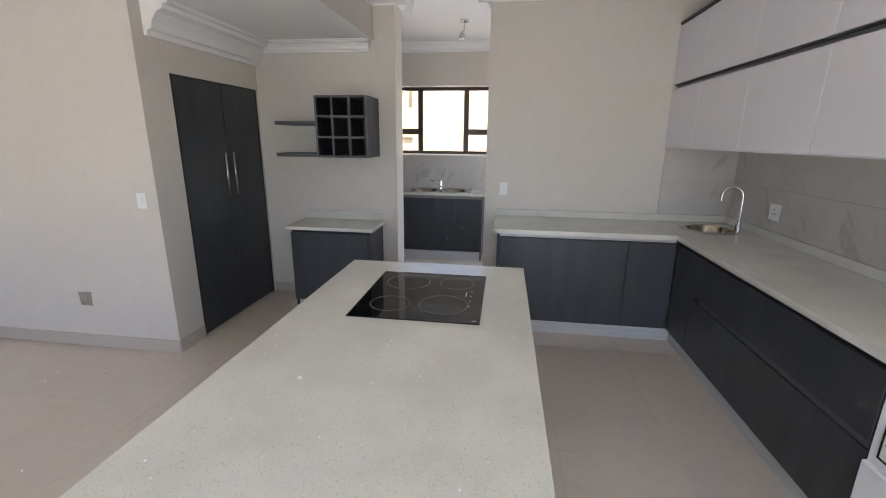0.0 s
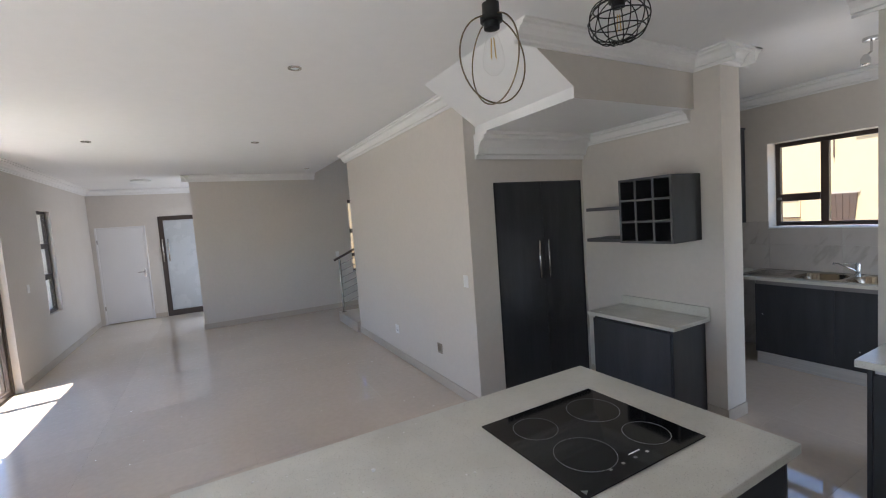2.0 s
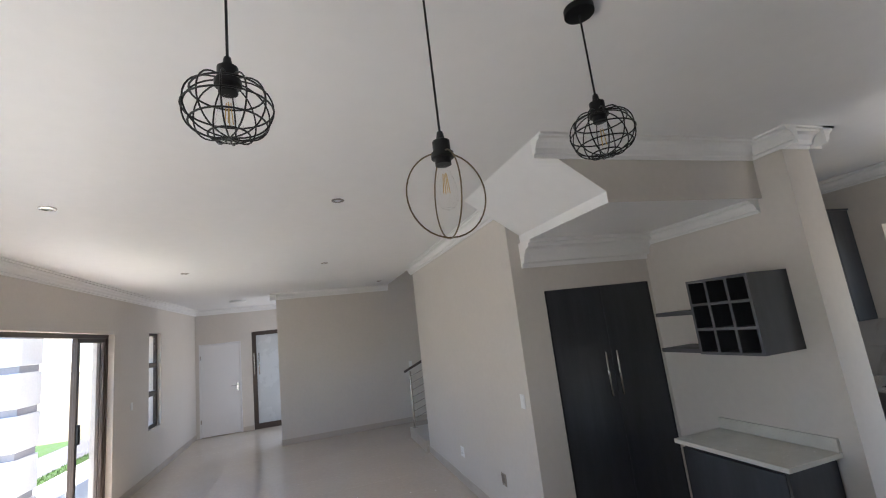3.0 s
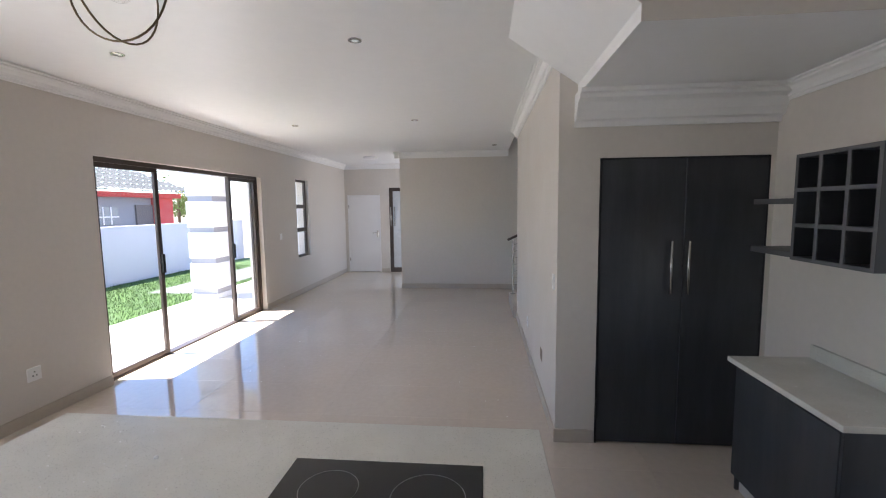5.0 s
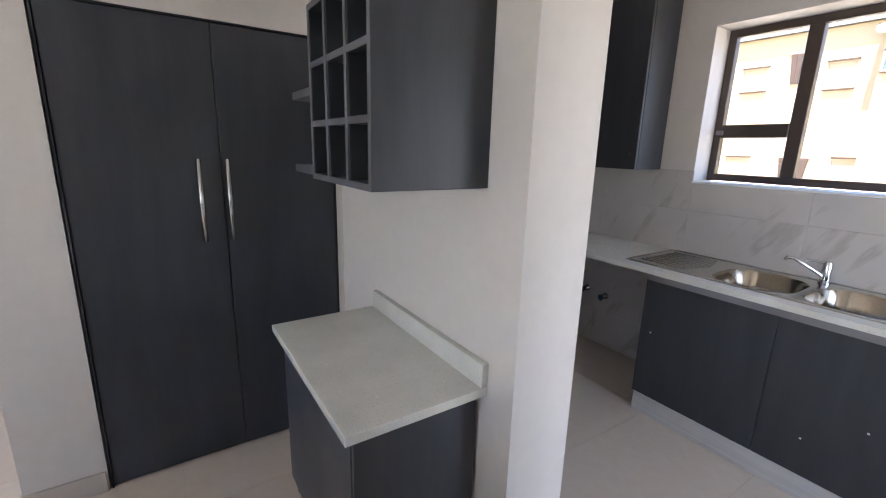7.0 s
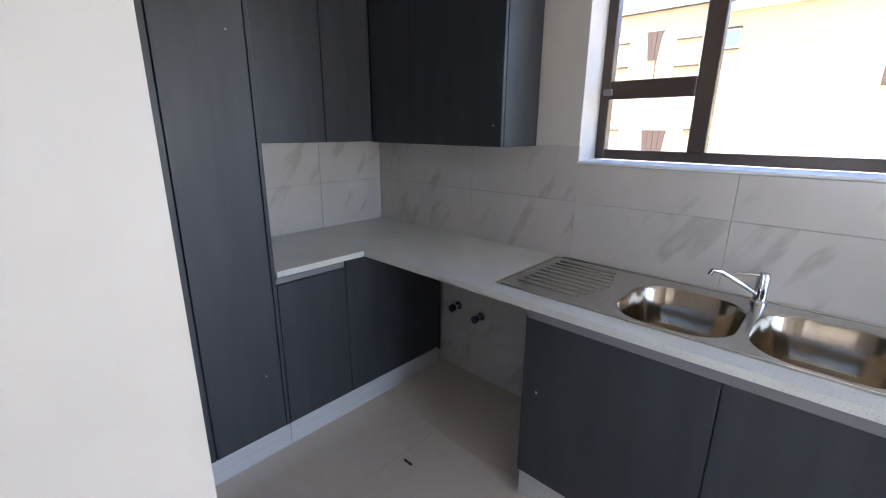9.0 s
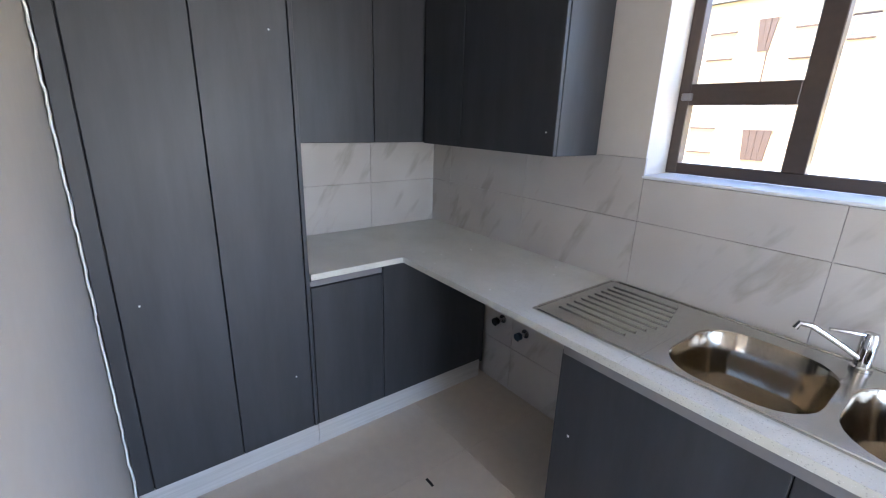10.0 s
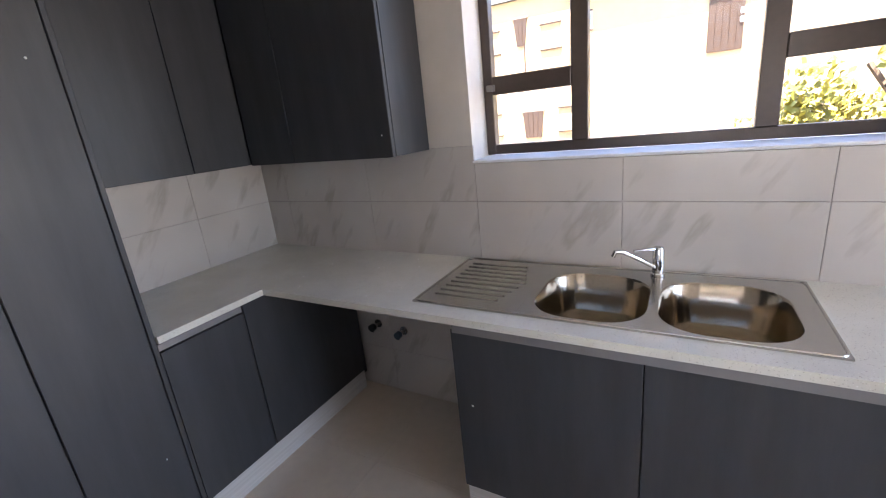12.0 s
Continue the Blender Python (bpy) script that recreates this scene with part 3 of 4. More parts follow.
for x, y in ((-2.02, -0.13), (-1.98, 1.63), (-4.78, -0.05), (-4.66, 1.61), (-7.1, 2.7)):
    d = thing("downlight", (x, y, C), "small white recessed ceiling downlight", "downlight", "ceiling downlights")
    part("trim_ring", lathe(bmesh.new(), x, y, [(0.028, C - 0.002), (0.03, C - 0.008), (0.045, C - 0.006), (0.047, C + 0.0)], 20, False), STEEL, d, "", True)
    part("lens", lathe(bmesh.new(), x, y, [(0.029, C - 0.0005), (0.001, C - 0.003)], 16), PLASTIC, d)
v = thing("ceiling_light", (-8.5, 0.0, C), "flat round white ceiling light", "ceiling light")
part("shade", lathe(bmesh.new(), -8.5, 0.0, [(0.16, C), (0.16, C - 0.03), (0.13, C - 0.045), (0.01, C - 0.05)], 28), PLASTIC, v, "", True)
spot = thing("scullery_spotlight", (-0.2, 5.4, C), "chrome ceiling spotlight with a bare bulb", "spotlight")
part("base", lathe(bmesh.new(), -0.2, 5.4, [(0.05, C), (0.05, C - 0.02), (0.01, C - 0.025)], 16), CHROME, spot)
part("arm", tube(bmesh.new(), [(-0.2, 5.4, C - 0.02), (-0.2, 5.4, C - 0.1), (-0.22, 5.37, C - 0.13)], 0.008, 8), CHROME, spot)
part("lamp_head", lathe(bmesh.new(), -0.22, 5.36, [(0.012, C - 0.12), (0.03, C - 0.15), (0.03, C - 0.19), (0.005, C - 0.2)], 14), CHROME, spot, "", True)


# ---- pendants over the island ----
def pendant(x, y, top, style, label):
    p = thing("pendant_lamp", (x, y, C), label, "pendant lamp", "pendants over the island")
    part("canopy", lathe(bmesh.new(), x, y, [(0.05, C), (0.05, C - 0.022), (0.012, C - 0.026)], 24), BLACK, p, "", True)
    part("cord", tube(bmesh.new(), [(x, y, C - 0.02), (x, y, top)], 0.0035, 6), BLACK, p)
    part("lamp_holder", lathe(bmesh.new(), x, y, [(0.008, top + 0.01), (0.012, top - 0.012), (0.024, top - 0.018), (0.024, top - 0.05), (0.031, top - 0.052), (0.031, top - 0.066), (0.022, top - 0.068), (0.022, top - 0.085)], 18), BLACK, p, "", True)
    b = top - 0.08
    bulb = part("bulb", lathe(bmesh.new(), x, y, [(0.013, b), (0.014, b - 0.02), (0.024, b - 0.05), (0.031, b - 0.085), (0.029, b - 0.108), (0.016, b - 0.126), (0.003, b - 0.131)], 18), GLASS, p, "clear glass filament bulb", True)
    bulb.visible_shadow = False
    for k in range(4):
        a = k * math.pi / 2
        part("filament", tube(bmesh.new(), [(x + 0.005 * math.cos(a), y + 0.005 * math.sin(a), b - 0.03), (x + 0.009 * math.cos(a), y + 0.009 * math.sin(a), b - 0.085)], 0.0012, 5), AMBER, p)
    if style == "ring":
        for k in range(2):
            a = (k + 1) * math.pi / 2
            pts = []
            for i in range(36):
                th = 2 * math.pi * i / 36
                r = 0.11 * math.sin(th)
                pts.append((x + r * math.cos(a), y + r * math.sin(a), top - 0.168 + 0.118 * math.cos(th)))
            part("cage_ring", tube(bmesh.new(), pts, 0.0022, 6, True), BRASS, p, "thin antique brass ring")
    else:
        cz, R, H = top - 0.125, 0.1, 0.075
        for k in range(6):
            a = k * math.pi / 6
            pts = []
            for i in range(32):
                th = 2 * math.pi * i / 32
                r = R * math.copysign(abs(math.sin(th)) ** 0.7, math.sin(th))
                pts.append((x + r * math.cos(a), y + r * math.sin(a), cz + H * math.cos(th)))
            part("cage_wire", tube(bmesh.new(), pts, 0.0021, 5, True), BLACK, p)
        for f, r in ((0.55, 0.082), (0.0, 0.1), (-0.55, 0.085), (-0.9, 0.045)):
            part("cage_hoop", tube(bmesh.new(), circle(x, y, cz + f * H, r, n=28), 0.0024, 5, True), BLACK, p)
    return p


pendant(0.10, 1.23, 2.517, "cage", "black wire cage pendant lamp on a black cord")
pendant(0.10, 1.75, 2.338, "ring", "open ring pendant lamp in antique brass wire")
pendant(0.07, 2.31, 2.50, "cage", "black wire cage pendant lamp on a black cord")


# ---- kitchen ----
def slab_front(parent, name, x0, x1, y0, y1, z0, z1, material=DARK, label=""):
    return part(name, box(bmesh.new(), x0, x1, y0, y1, z0, z1, bevel=0.002), material, parent, label)


def bar_pull(parent, x, y, z0, z1, r=0.0105, off=(0.04, 0)):
    a, b = Vector((x, y, z0)), Vector((x, y, z1))
    o = Vector((off[0], off[1], 0))
    h = part("handle", tube(bmesh.new(), [a + o, b + o], r, 10), STEEL, parent, "long brushed steel bar handle", True)
    for z in (z0 + 0.04, z1 - 0.04):
        part("standoff", tube(bmesh.new(), [Vector((x, y, z)), Vector((x, y, z)) + o], r * 0.6, 8), STEEL, h)
    return h


# island
isl = thing("kitchen_island", (-0.06, 1.75, 0), "charcoal kitchen island base under a quartz top", "island")
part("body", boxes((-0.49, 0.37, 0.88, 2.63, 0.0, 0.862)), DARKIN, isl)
for y0, y1 in ((0.88, 1.32), (1.323, 1.762), (1.765, 2.20), (2.203, 2.645)):
    slab_front(isl, "panel", 0.372, 0.392, y0, y1, 0.1, 0.835)
slab_front(isl, "end_panel", -0.51, 0.392, 2.647, 2.665, 0.0, 0.862)
slab_front(isl, "end_panel", -0.51, 0.392, 0.86, 0.878, 0.0, 0.862)
slab_front(isl, "back_panel", -0.51, -0.492, 0.88, 2.645, 0.0, 0.862)
part("plinth", boxes((0.371, 0.376, 0.88, 2.645, 0.0, 0.098)), ALU, isl, "brushed aluminium plinth")
top = tagged(obj("island_worktop", box(bmesh.new(), -0.556, 0.425, 0.812, 2.685, 0.864, 0.9, bevel=0.003, seg=2), QUARTZ), "speckled pale quartz island worktop", "worktop")

hob = thing("ceramic_hob", (-0.04, 2.18, 0.9), "black ceramic glass hob with four rings", "hob")
part("glass_plate", box(bmesh.new(), -0.312, 0.226, 1.883, 2.482, 0.9005, 0.906, bevel=0.002), HOB, hob)
for cx, cy, r in ((-0.17, 2.04, 0.085), (0.06, 2.06, 0.105), (-0.15, 2.33, 0.105), (0.09, 2.34, 0.082)):
    part("cooking_ring", tube(bmesh.new(), circle(cx, cy, 0.9062, r, n=40), 0.0012, 4, True), RING, hob)
for k in range(4):
    part("control_mark", boxes((0.165, 0.175, 2.05 + 0.06 * k, 2.062 + 0.06 * k, 0.9058, 0.9064)), RING, hob)
part("brand_mark", boxes((0.145, 0.15, 2.17, 2.225, 0.9058, 0.9064)), PLASTIC, hob)
bm = bmesh.new()
vs = [bm.verts.new(p) for p in ((0.19, 1.90, 0.9066), (0.215, 1.90, 0.9066), (0.2025, 1.92, 0.9066))]
bm.faces.new(vs)
part("warning_mark", bm, RING, hob)

# small counter in the niche
sc = thing("small_base_cabinet", (-1.25, 4.18, 0), "charcoal base cabinet standing in the niche", "cabinet")
part("carcass", boxes((-1.602, -0.888, 3.982, NW - 0.014, 0.1, 0.778)), DARKIN, sc)
slab_front(sc, "side_panel", -0.886, -0.868, 3.962, NW - 0.014, 0.0, 0.779)
slab_front(sc, "side_panel", -1.622, -1.604, 3.982, NW - 0.014, 0.0, 0.779)
slab_front(sc, "door", -1.622, -0.888, 3.96, 3.98, 0.1, 0.75)
part("plinth", boxes((-1.60, -0.89, 4.0, 4.012, 0.0, 0.098)), ALU, sc, "brushed aluminium plinth")
part("finger_pull", boxes((-1.60, -0.89, 3.985, 3.99, 0.752, 0.777)), STEEL, sc, "steel finger pull strip")
tagged(obj("small_worktop", box(bmesh.new(), -1.654, -0.832, 3.925, NW - 0.002, 0.78, 0.81, bevel=0.003, seg=2), QUARTZ), "speckled pale quartz worktop on the niche cabinet", "worktop")
tagged(obj("small_upstand", box(bmesh.new(), -1.64, -0.834, NW - 0.026, NW - 0.001, 0.8105, 0.89, bevel=0.002), QUARTZ), "pale quartz upstand against the wall", "upstand")

# bottle rack with side shelves
rk = thing("bottle_rack", (-1.115, NW, 1.422), "charcoal wall rack with nine bottle holes", "wall rack")
X0, X1, Y0, Z0, Z1 = -1.35, -0.882, 4.03, 1.422, 1.942
t = 0.018
slab_front(rk, "side_panel", X1 - t, X1, Y0, NW, Z0, Z1)
slab_front(rk, "side_panel", X0, X0 + t, Y0, NW, Z0, Z1)
slab_front(rk, "top_panel", X0 + t, X1 - t, Y0, NW, Z1 - t, Z1), slab_front(rk, "bottom_panel", X0 + t, X1 - t, Y0, NW, Z0, Z0 + t)
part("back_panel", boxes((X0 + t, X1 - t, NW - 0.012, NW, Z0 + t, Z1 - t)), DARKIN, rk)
rows = [Z0 + (Z1 - Z0) * k / 3 for k in (1, 2)]
cols = [X0 + (X1 - X0) * k / 3 for k in (1, 2)]
for z in rows:
    slab_front(rk, "shelf", X0 + t, X1 - t, Y0 + 0.001, NW - 0.013, z - t / 2, z + t / 2, DARK)
for x in cols:
    for a, b in zip([Z0 + t] + [z + t / 2 for z in rows], [z - t / 2 for z in rows] + [Z1 - t]):
        slab_front(rk, "divider", x - t / 2, x + t / 2, Y0 + 0.002, NW - 0.013, a, b, DARK)
for a in ((X0, X1, Z1 - t, Z1), (X0, X1, Z0, Z0 + t), (X0, X0 + t, Z0 + t, Z1 - t), (X1 - t, X1, Z0 + t, Z1 - t)):
    part("edge_strip", boxes((a[0], a[1], Y0 - 0.0015, Y0 - 0.0002, a[2], a[3])), RACKEDGE, rk, "lighter grey edging")
for z in rows:
    part("edge_strip", boxes((X0 + t, X1 - t, Y0 - 0.001, Y0 + 0.0008, z - t / 2, z + t / 2)), RACKEDGE, rk)
for x in cols:
    part("edge_strip", boxes((x - t / 2, x + t / 2, Y0 - 0.002, Y0 + 0.0004, Z0 + t, Z1 - t)), RACKEDGE, rk)
for z, l in ((1.70, -1.755), (1.422, -1.76)):
    sh = tagged(obj("wall_shelf", box(bmesh.new(), l, X0 - 0.001, 4.08, NW, z, z + 0.03, bevel=0.002), RACKEDGE), "short charcoal shelf beside the bottle rack", "shelf", "rack shelves")

# tall cupboard in the recess
tc = thing("tall_cupboard", (PX - 0.3, 3.82, 0), "tall charcoal built-in cupboard with two doors", "cupboard")
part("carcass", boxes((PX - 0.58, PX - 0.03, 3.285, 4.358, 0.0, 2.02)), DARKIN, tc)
for a, b, hy in ((3.292, 3.838, 3.748), (3.842, 4.352, 3.86)):
    dr = slab_front(tc, "door", PX - 0.028, PX - 0.006, a, b, 0.012, 2.012)
    bar_pull(dr, PX - 0.006, hy, 1.10, 1.46)
bm = boxes((PX - 0.02, PX + 0.0, 3.2825, 3.290, 0.0, 2.02), (PX - 0.02, PX, 4.353, 4.3598, 0, 2.02), (PX - 0.02, PX, 3.290, 4.353, 2.014, 2.0215))
part("surround", bm, DARKIN, tc)

# base units, north run and east run
b1 = thing("base_cabinet", (0.9, 4.1, 0), "charcoal base cabinet below the quartz worktop", "cabinet", "kitchen base units")
part("carcass", boxes((0.285, 1.64, 3.80, NW - 0.002, 0.12, 0.86)), DARKIN, b1)
slab_front(b1, "end_panel", 0.262, 0.283, 3.772, NW - 0.002, 0.0, 0.862)
slab_front(b1, "door", 0.285, 1.283, 3.77, 3.79, 0.12, 0.828)
slab_front(b1, "door", 1.286, 1.64, 3.77, 3.79, 0.12, 0.828)
part("plinth", boxes((0.285, 1.69, 3.812, 3.824, 0.0, 0.118)), ALU, b1, "brushed aluminium plinth")
part("finger_pull", boxes((0.285, 1.635, 3.793, 3.798, 0.83, 0.86)), ALU, b1, "steel finger pull strip")
b2 = thing("drawer_cabinet", (1.95, 2.8, 0), "wide charcoal two-drawer base cabinet", "cabinet", "kitchen base units")
part("carcass", boxes((1.668, EX - 0.002, 1.885, 3.798, 0.12, 0.86)), DARKIN, b2)
slab_front(b2, "filler", 1.645, 1.666, 3.42, 3.768, 0.12, 0.828)
slab_front(b2, "drawer_front", 1.645, 1.666, 1.885, 3.417, 0.545, 0.828), slab_front(b2, "drawer_front", 1.645, 1.666, 1.885, 3.417, 0.12, 0.512)
part("finger_pull", boxes((1.655, 1.664, 1.89, 3.32, 0.514, 0.543)), RACKEDGE, b2, "steel finger pull strip")
part("plinth", boxes((1.69, 1.702, 1.885, 3.81, 0.0, 0.118)), ALU, b2, "brushed aluminium plinth")
ov = thing("white_appliance", (1.95, 1.54, 0), "white freestanding kitchen appliance with an energy label", "appliance")
part("body", box(bmesh.new(), 1.645, 2.24, 1.255, 1.88, 0.04, 0.845, bevel=0.006), PLASTIC, ov)
part("door", box(bmesh.new(), 1.622, 1.6445, 1.262, 1.872, 0.12, 0.49, bevel=0.006), PLASTIC, ov)
part("label_border", boxes((1.641, 1.6448, 1.62, 1.84, 0.52, 0.80)), BLACK, ov, "black edged energy label")
part("label_sheet", boxes((1.640, 1.6408, 1.63, 1.83, 0.53, 0.79)), PAPER, ov)
for k, m in enumerate((REDR, AMBER, LEAF, RING, RING, RING)):
    part("label_bar", boxes((1.6392, 1.6398, 1.70 - 0.01 * (k % 3), 1.82, 0.755 - 0.035 * k, 0.77 - 0.035 * k)), m, ov)
for y in (1.3, 1.8):
    part("foot", lathe(bmesh.new(), 1.72, y, [(0.02, 0), (0.02, 0.04)], 10), BLACK, ov)

hole_ring = [(1.97 + 0.175 * math.cos(a), 4.05 - 0.175 * math.sin(a)) for a in [2 * math.pi * k / 32 for k in range(33)]]
out = [(0.229, 3.73), (1.618, 3.73), (1.618, 1.1), (EX - 0.001, 1.1), (EX - 0.001, 4.05)] + hole_ring + [(EX - 0.001, 4.0505), (EX - 0.001, NW - 0.001), (0.229, NW - 0.001)]
bm = prism(bmesh.new(), None, [(x, y, 0.864) for x, y in out], [(x, y, 0.9) for x, y in out])
wt = tagged(obj("kitchen_worktop", bm, QUARTZ), "L-shaped speckled pale quartz worktop", "worktop")
tagged(obj("kitchen_upstand", box(bmesh.new(), 0.229, EX - 0.026, NW - 0.024, NW - 0.001, 0.9005, 0.96, bevel=0.002), QUARTZ), "pale quartz upstand along the wall", "upstand")
tagged(obj("kitchen_upstand", box(bmesh.new(), EX - 0.025, EX - 0.001, 1.1, NW - 0.001, 0.9005, 0.96, bevel=0.002), QUARTZ), "pale quartz upstand along the tiled wall", "upstand")
e1 = thing("side_cabinet", (1.95, 1.18, 0), "charcoal end cabinet below the worktop", "cabinet", "kitchen base units")
part("body", boxes((1.65, EX - 0.002, 1.12, 1.24, 0.0, 0.862)), DARK, e1)

# prep bowl and tap
pb = thing("round_prep_bowl", (1.97, 4.05, 0.9), "round stainless steel inset sink", "sink")
part("rim", lathe(bmesh.new(), 1.97, 4.05, [(0.165, 0.905), (0.185, 0.908), (0.212, 0.906), (0.216, 0.9005)], 40, False), STEEL, pb, "", True)
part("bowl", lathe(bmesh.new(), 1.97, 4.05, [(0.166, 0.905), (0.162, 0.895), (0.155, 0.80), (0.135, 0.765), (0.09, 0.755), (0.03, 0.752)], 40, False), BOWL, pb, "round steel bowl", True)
part("drain", lathe(bmesh.new(), 1.97, 4.05, [(0.034, 0.7515), (0.034, 0.755), (0.004, 0.754)], 20), CHROME, pb, "chrome drain")
gt = thing("gooseneck_tap", (2.13, 3.94, 0.9), "chrome gooseneck tap behind the round sink", "tap")
part("base", lathe(bmesh.new(), 2.13, 3.94, [(0.026, 0.9085), (0.026, 0.915), (0.02, 0.918), (0.02, 0.99), (0.012, 0.995)], 18), CHROME, gt, "", True)
sp = [(2.13, 3.94, 0.99), (2.13, 3.94, 1.18)] + [(2.13 - 0.06 * (1 - math.cos(a)), 3.94 + 0.035 * (1 - math.cos(a)), 1.18 + 0.075 * math.sin(a)) for a in [math.pi * k / 10 for k in range(1, 11)]]
sp.append((sp[-1][0], sp[-1][1], 1.14))
part("spout", tube(bmesh.new(), sp, 0.011, 12), CHROME, gt, "", True)
part("lever", tube(bmesh.new(), [(2.13, 3.94, 0.96), (2.10, 3.90, 0.975), (2.075, 3.87, 0.99)], 0.007, 8), CHROME, gt, "", True)

# wall units on the east wall
cuts = [4.39, 3.84, 3.19, 2.56, 1.92, 1.28, 0.64]
for k, (a, b) in enumerate(zip(cuts, cuts[1:])):
    for z0, z1, nm in ((1.545, 2.005, "lower"), (2.045, 2.495, "upper")):
        u = thing("wall_cabinet", (1.97, (a + b) / 2, z0), "white gloss wall cabinet with a charcoal carcass", "cabinet", "white wall units")
        part("carcass", boxes((1.68, EX - 0.012, b, a, z0 - 0.008, z1 + 0.008)), WHITE if nm == "lower" else DARK, u)
        slab_front(u, "door", 1.66, 1.679, b + 0.0012, a - 0.0012, z0, z1, WHITE, "white gloss door")
    ch = tagged(obj("handle_channel", boxes((1.70, EX - 0.012, b, a, 2.0131, 2.0369)), CHANNEL), "grey recessed handle channel between cabinets", "channel", "channels")
tagged(obj("cabinet_top_panel", box(bmesh.new(), 1.655, EX - 0.012, 0.64, 4.39, 2.504, 2.524, bevel=0.002), DARK), "charcoal top panel over the wall units", "panel")

# ---- scullery ----
tu = thing("tall_larder_unit", (-2.5, 5.0, 0), "tall charcoal larder unit with two doors", "cupboard")
part("carcass", boxes((-2.82, -2.222, NB + 0.015, 5.37, 0.1, 2.49)), DARKIN, tu)
slab_front(tu, "filler", -2.22, -2.2, NB + 0.015, 4.716, 0.12, 2.49)
slab_front(tu, "door", -2.22, -2.2, 4.72, 5.048, 0.12, 2.49), slab_front(tu, "door", -2.22, -2.2, 5.052, 5.368, 0.12, 2.49)
slab_front(tu, "side_panel", -2.82, -2.198, 5.371, 5.389, 0.12, 2.49)
part("plinth", boxes((-2.217, -2.205, NB + 0.015, 5.389, 0.0, 0.118)), ALU, tu, "brushed aluminium plinth")
part("top_board", boxes((-2.818, -2.195, NB + 0.015, 5.39, 2.4905, 2.51)), DARK, tu)
for y, z in ((5.30, 0.42), (5.30, 1.85), (4.78, 0.9)):
    part("screw_cap", lathe(bmesh.new(), -2.2, y, [(0.001, z - 0.004), (0.004, z), (0.001, z + 0.004)], 8), PLASTIC, tu)

bw = thing("scullery_base_cabinet", (-2.5, 5.9, 0), "charcoal base cabinet in the scullery corner", "cabinet", "scullery base units")
part("carcass", boxes((-2.80, -2.222, 5.391, 6.42, 0.1, 0.86)), DARKIN, bw)
slab_front(bw, "door", -2.22, -2.2, 5.392, 5.752, 0.12, 0.83)
slab_front(bw, "corner_panel", -2.22, -2.2, 5.756, 6.44, 0.12, 0.868)
slab_front(bw, "end_panel", -2.80, -2.2, 6.442, 6.46, 0.1, 0.868)
part("finger_pull", boxes((-2.221, -2.206, 5.393, 5.75, 0.835, 0.862)), CHANNEL, bw, "steel finger pull strip")
part("plinth", boxes((-2.217, -2.205, 5.391, 6.44, 0.0, 0.118)), ALU, bw, "brushed aluminium plinth")

bs = thing("sink_cabinet", (-0.6, 6.2, 0), "charcoal sink cabinet with two doors", "cabinet", "scullery base units")
part("carcass", boxes((-1.215, 0.015, 5.94, SN - 0.012, 0.1, 0.70)), DARKIN, bs)
slab_front(bs, "side_panel", -1.235, -1.217, 5.922, SN - 0.012, 0.1, 0.868), slab_front(bs, "side_panel", 0.017, 0.035, 5.90, SN - 0.012, 0.0, 0.868)
slab_front(bs, "door", -1.235, -0.594, 5.90, 5.92, 0.122, 0.83), slab_front(bs, "door", -0.591, 0.015, 5.90, 5.92, 0.122, 0.83)
part("finger_pull", boxes((-1.213, 0.015, 5.874, 5.93, 0.834, 0.8715)), CHANNEL, bs, "steel finger pull strip")
part("plinth", boxes((-1.225, 0.015, 5.906, 5.918, 0.0, 0.118)), ALU, bs, "brushed aluminium plinth")
for x, z in ((-1.17, 0.52), (-0.42, 0.3), (-0.22, 0.45)):
    part("screw_cap", boxes((x - 0.004, x + 0.004, 5.8985, 5.8998, z - 0.004, z + 0.004)), PLASTIC, bs)
bm = bmesh.new()
BW = [(-0.972, -0.602, 5.965, 6.375), (-0.572, -0.205, 5.965, 6.375)]
out = [(-2.818, 5.391), (-2.185, 5.391), (-2.185, 5.86), (-1.02, 5.86), (-1.02, 6.40), (-0.16, 6.40), (-0.16, 5.955), (-1.019, 5.955), (-1.019, 5.86),
       (1.4, 5.86), (1.4, SN - 0.012), (-2.818, SN - 0.012)]
prism(bm, None, [(x, y, 0.872) for x, y in out], [(x, y, 0.9) for x, y in out])
tagged(obj("scullery_worktop", bm, QUARTZ), "pale quartz worktop running round the scullery corner", "worktop")


def rrect(x0, x1, y0, y1, r, z, n=6):
    out = []
    for cx, cy, a0 in ((x1 - r, y1 - r, 0), (x0 + r, y1 - r, 90), (x0 + r, y0 + r, 180), (x1 - r, y0 + r, 270)):
        for k in range(n + 1):
            a = radians(a0 + 90 * k / n)
            out.append((cx + r * math.cos(a), cy + r * math.sin(a), z))
    return out


sk = thing("double_sink", (-0.775, 6.2, 0.9), "stainless steel double bowl sink with drainer", "sink")
bm = bmesh.new()
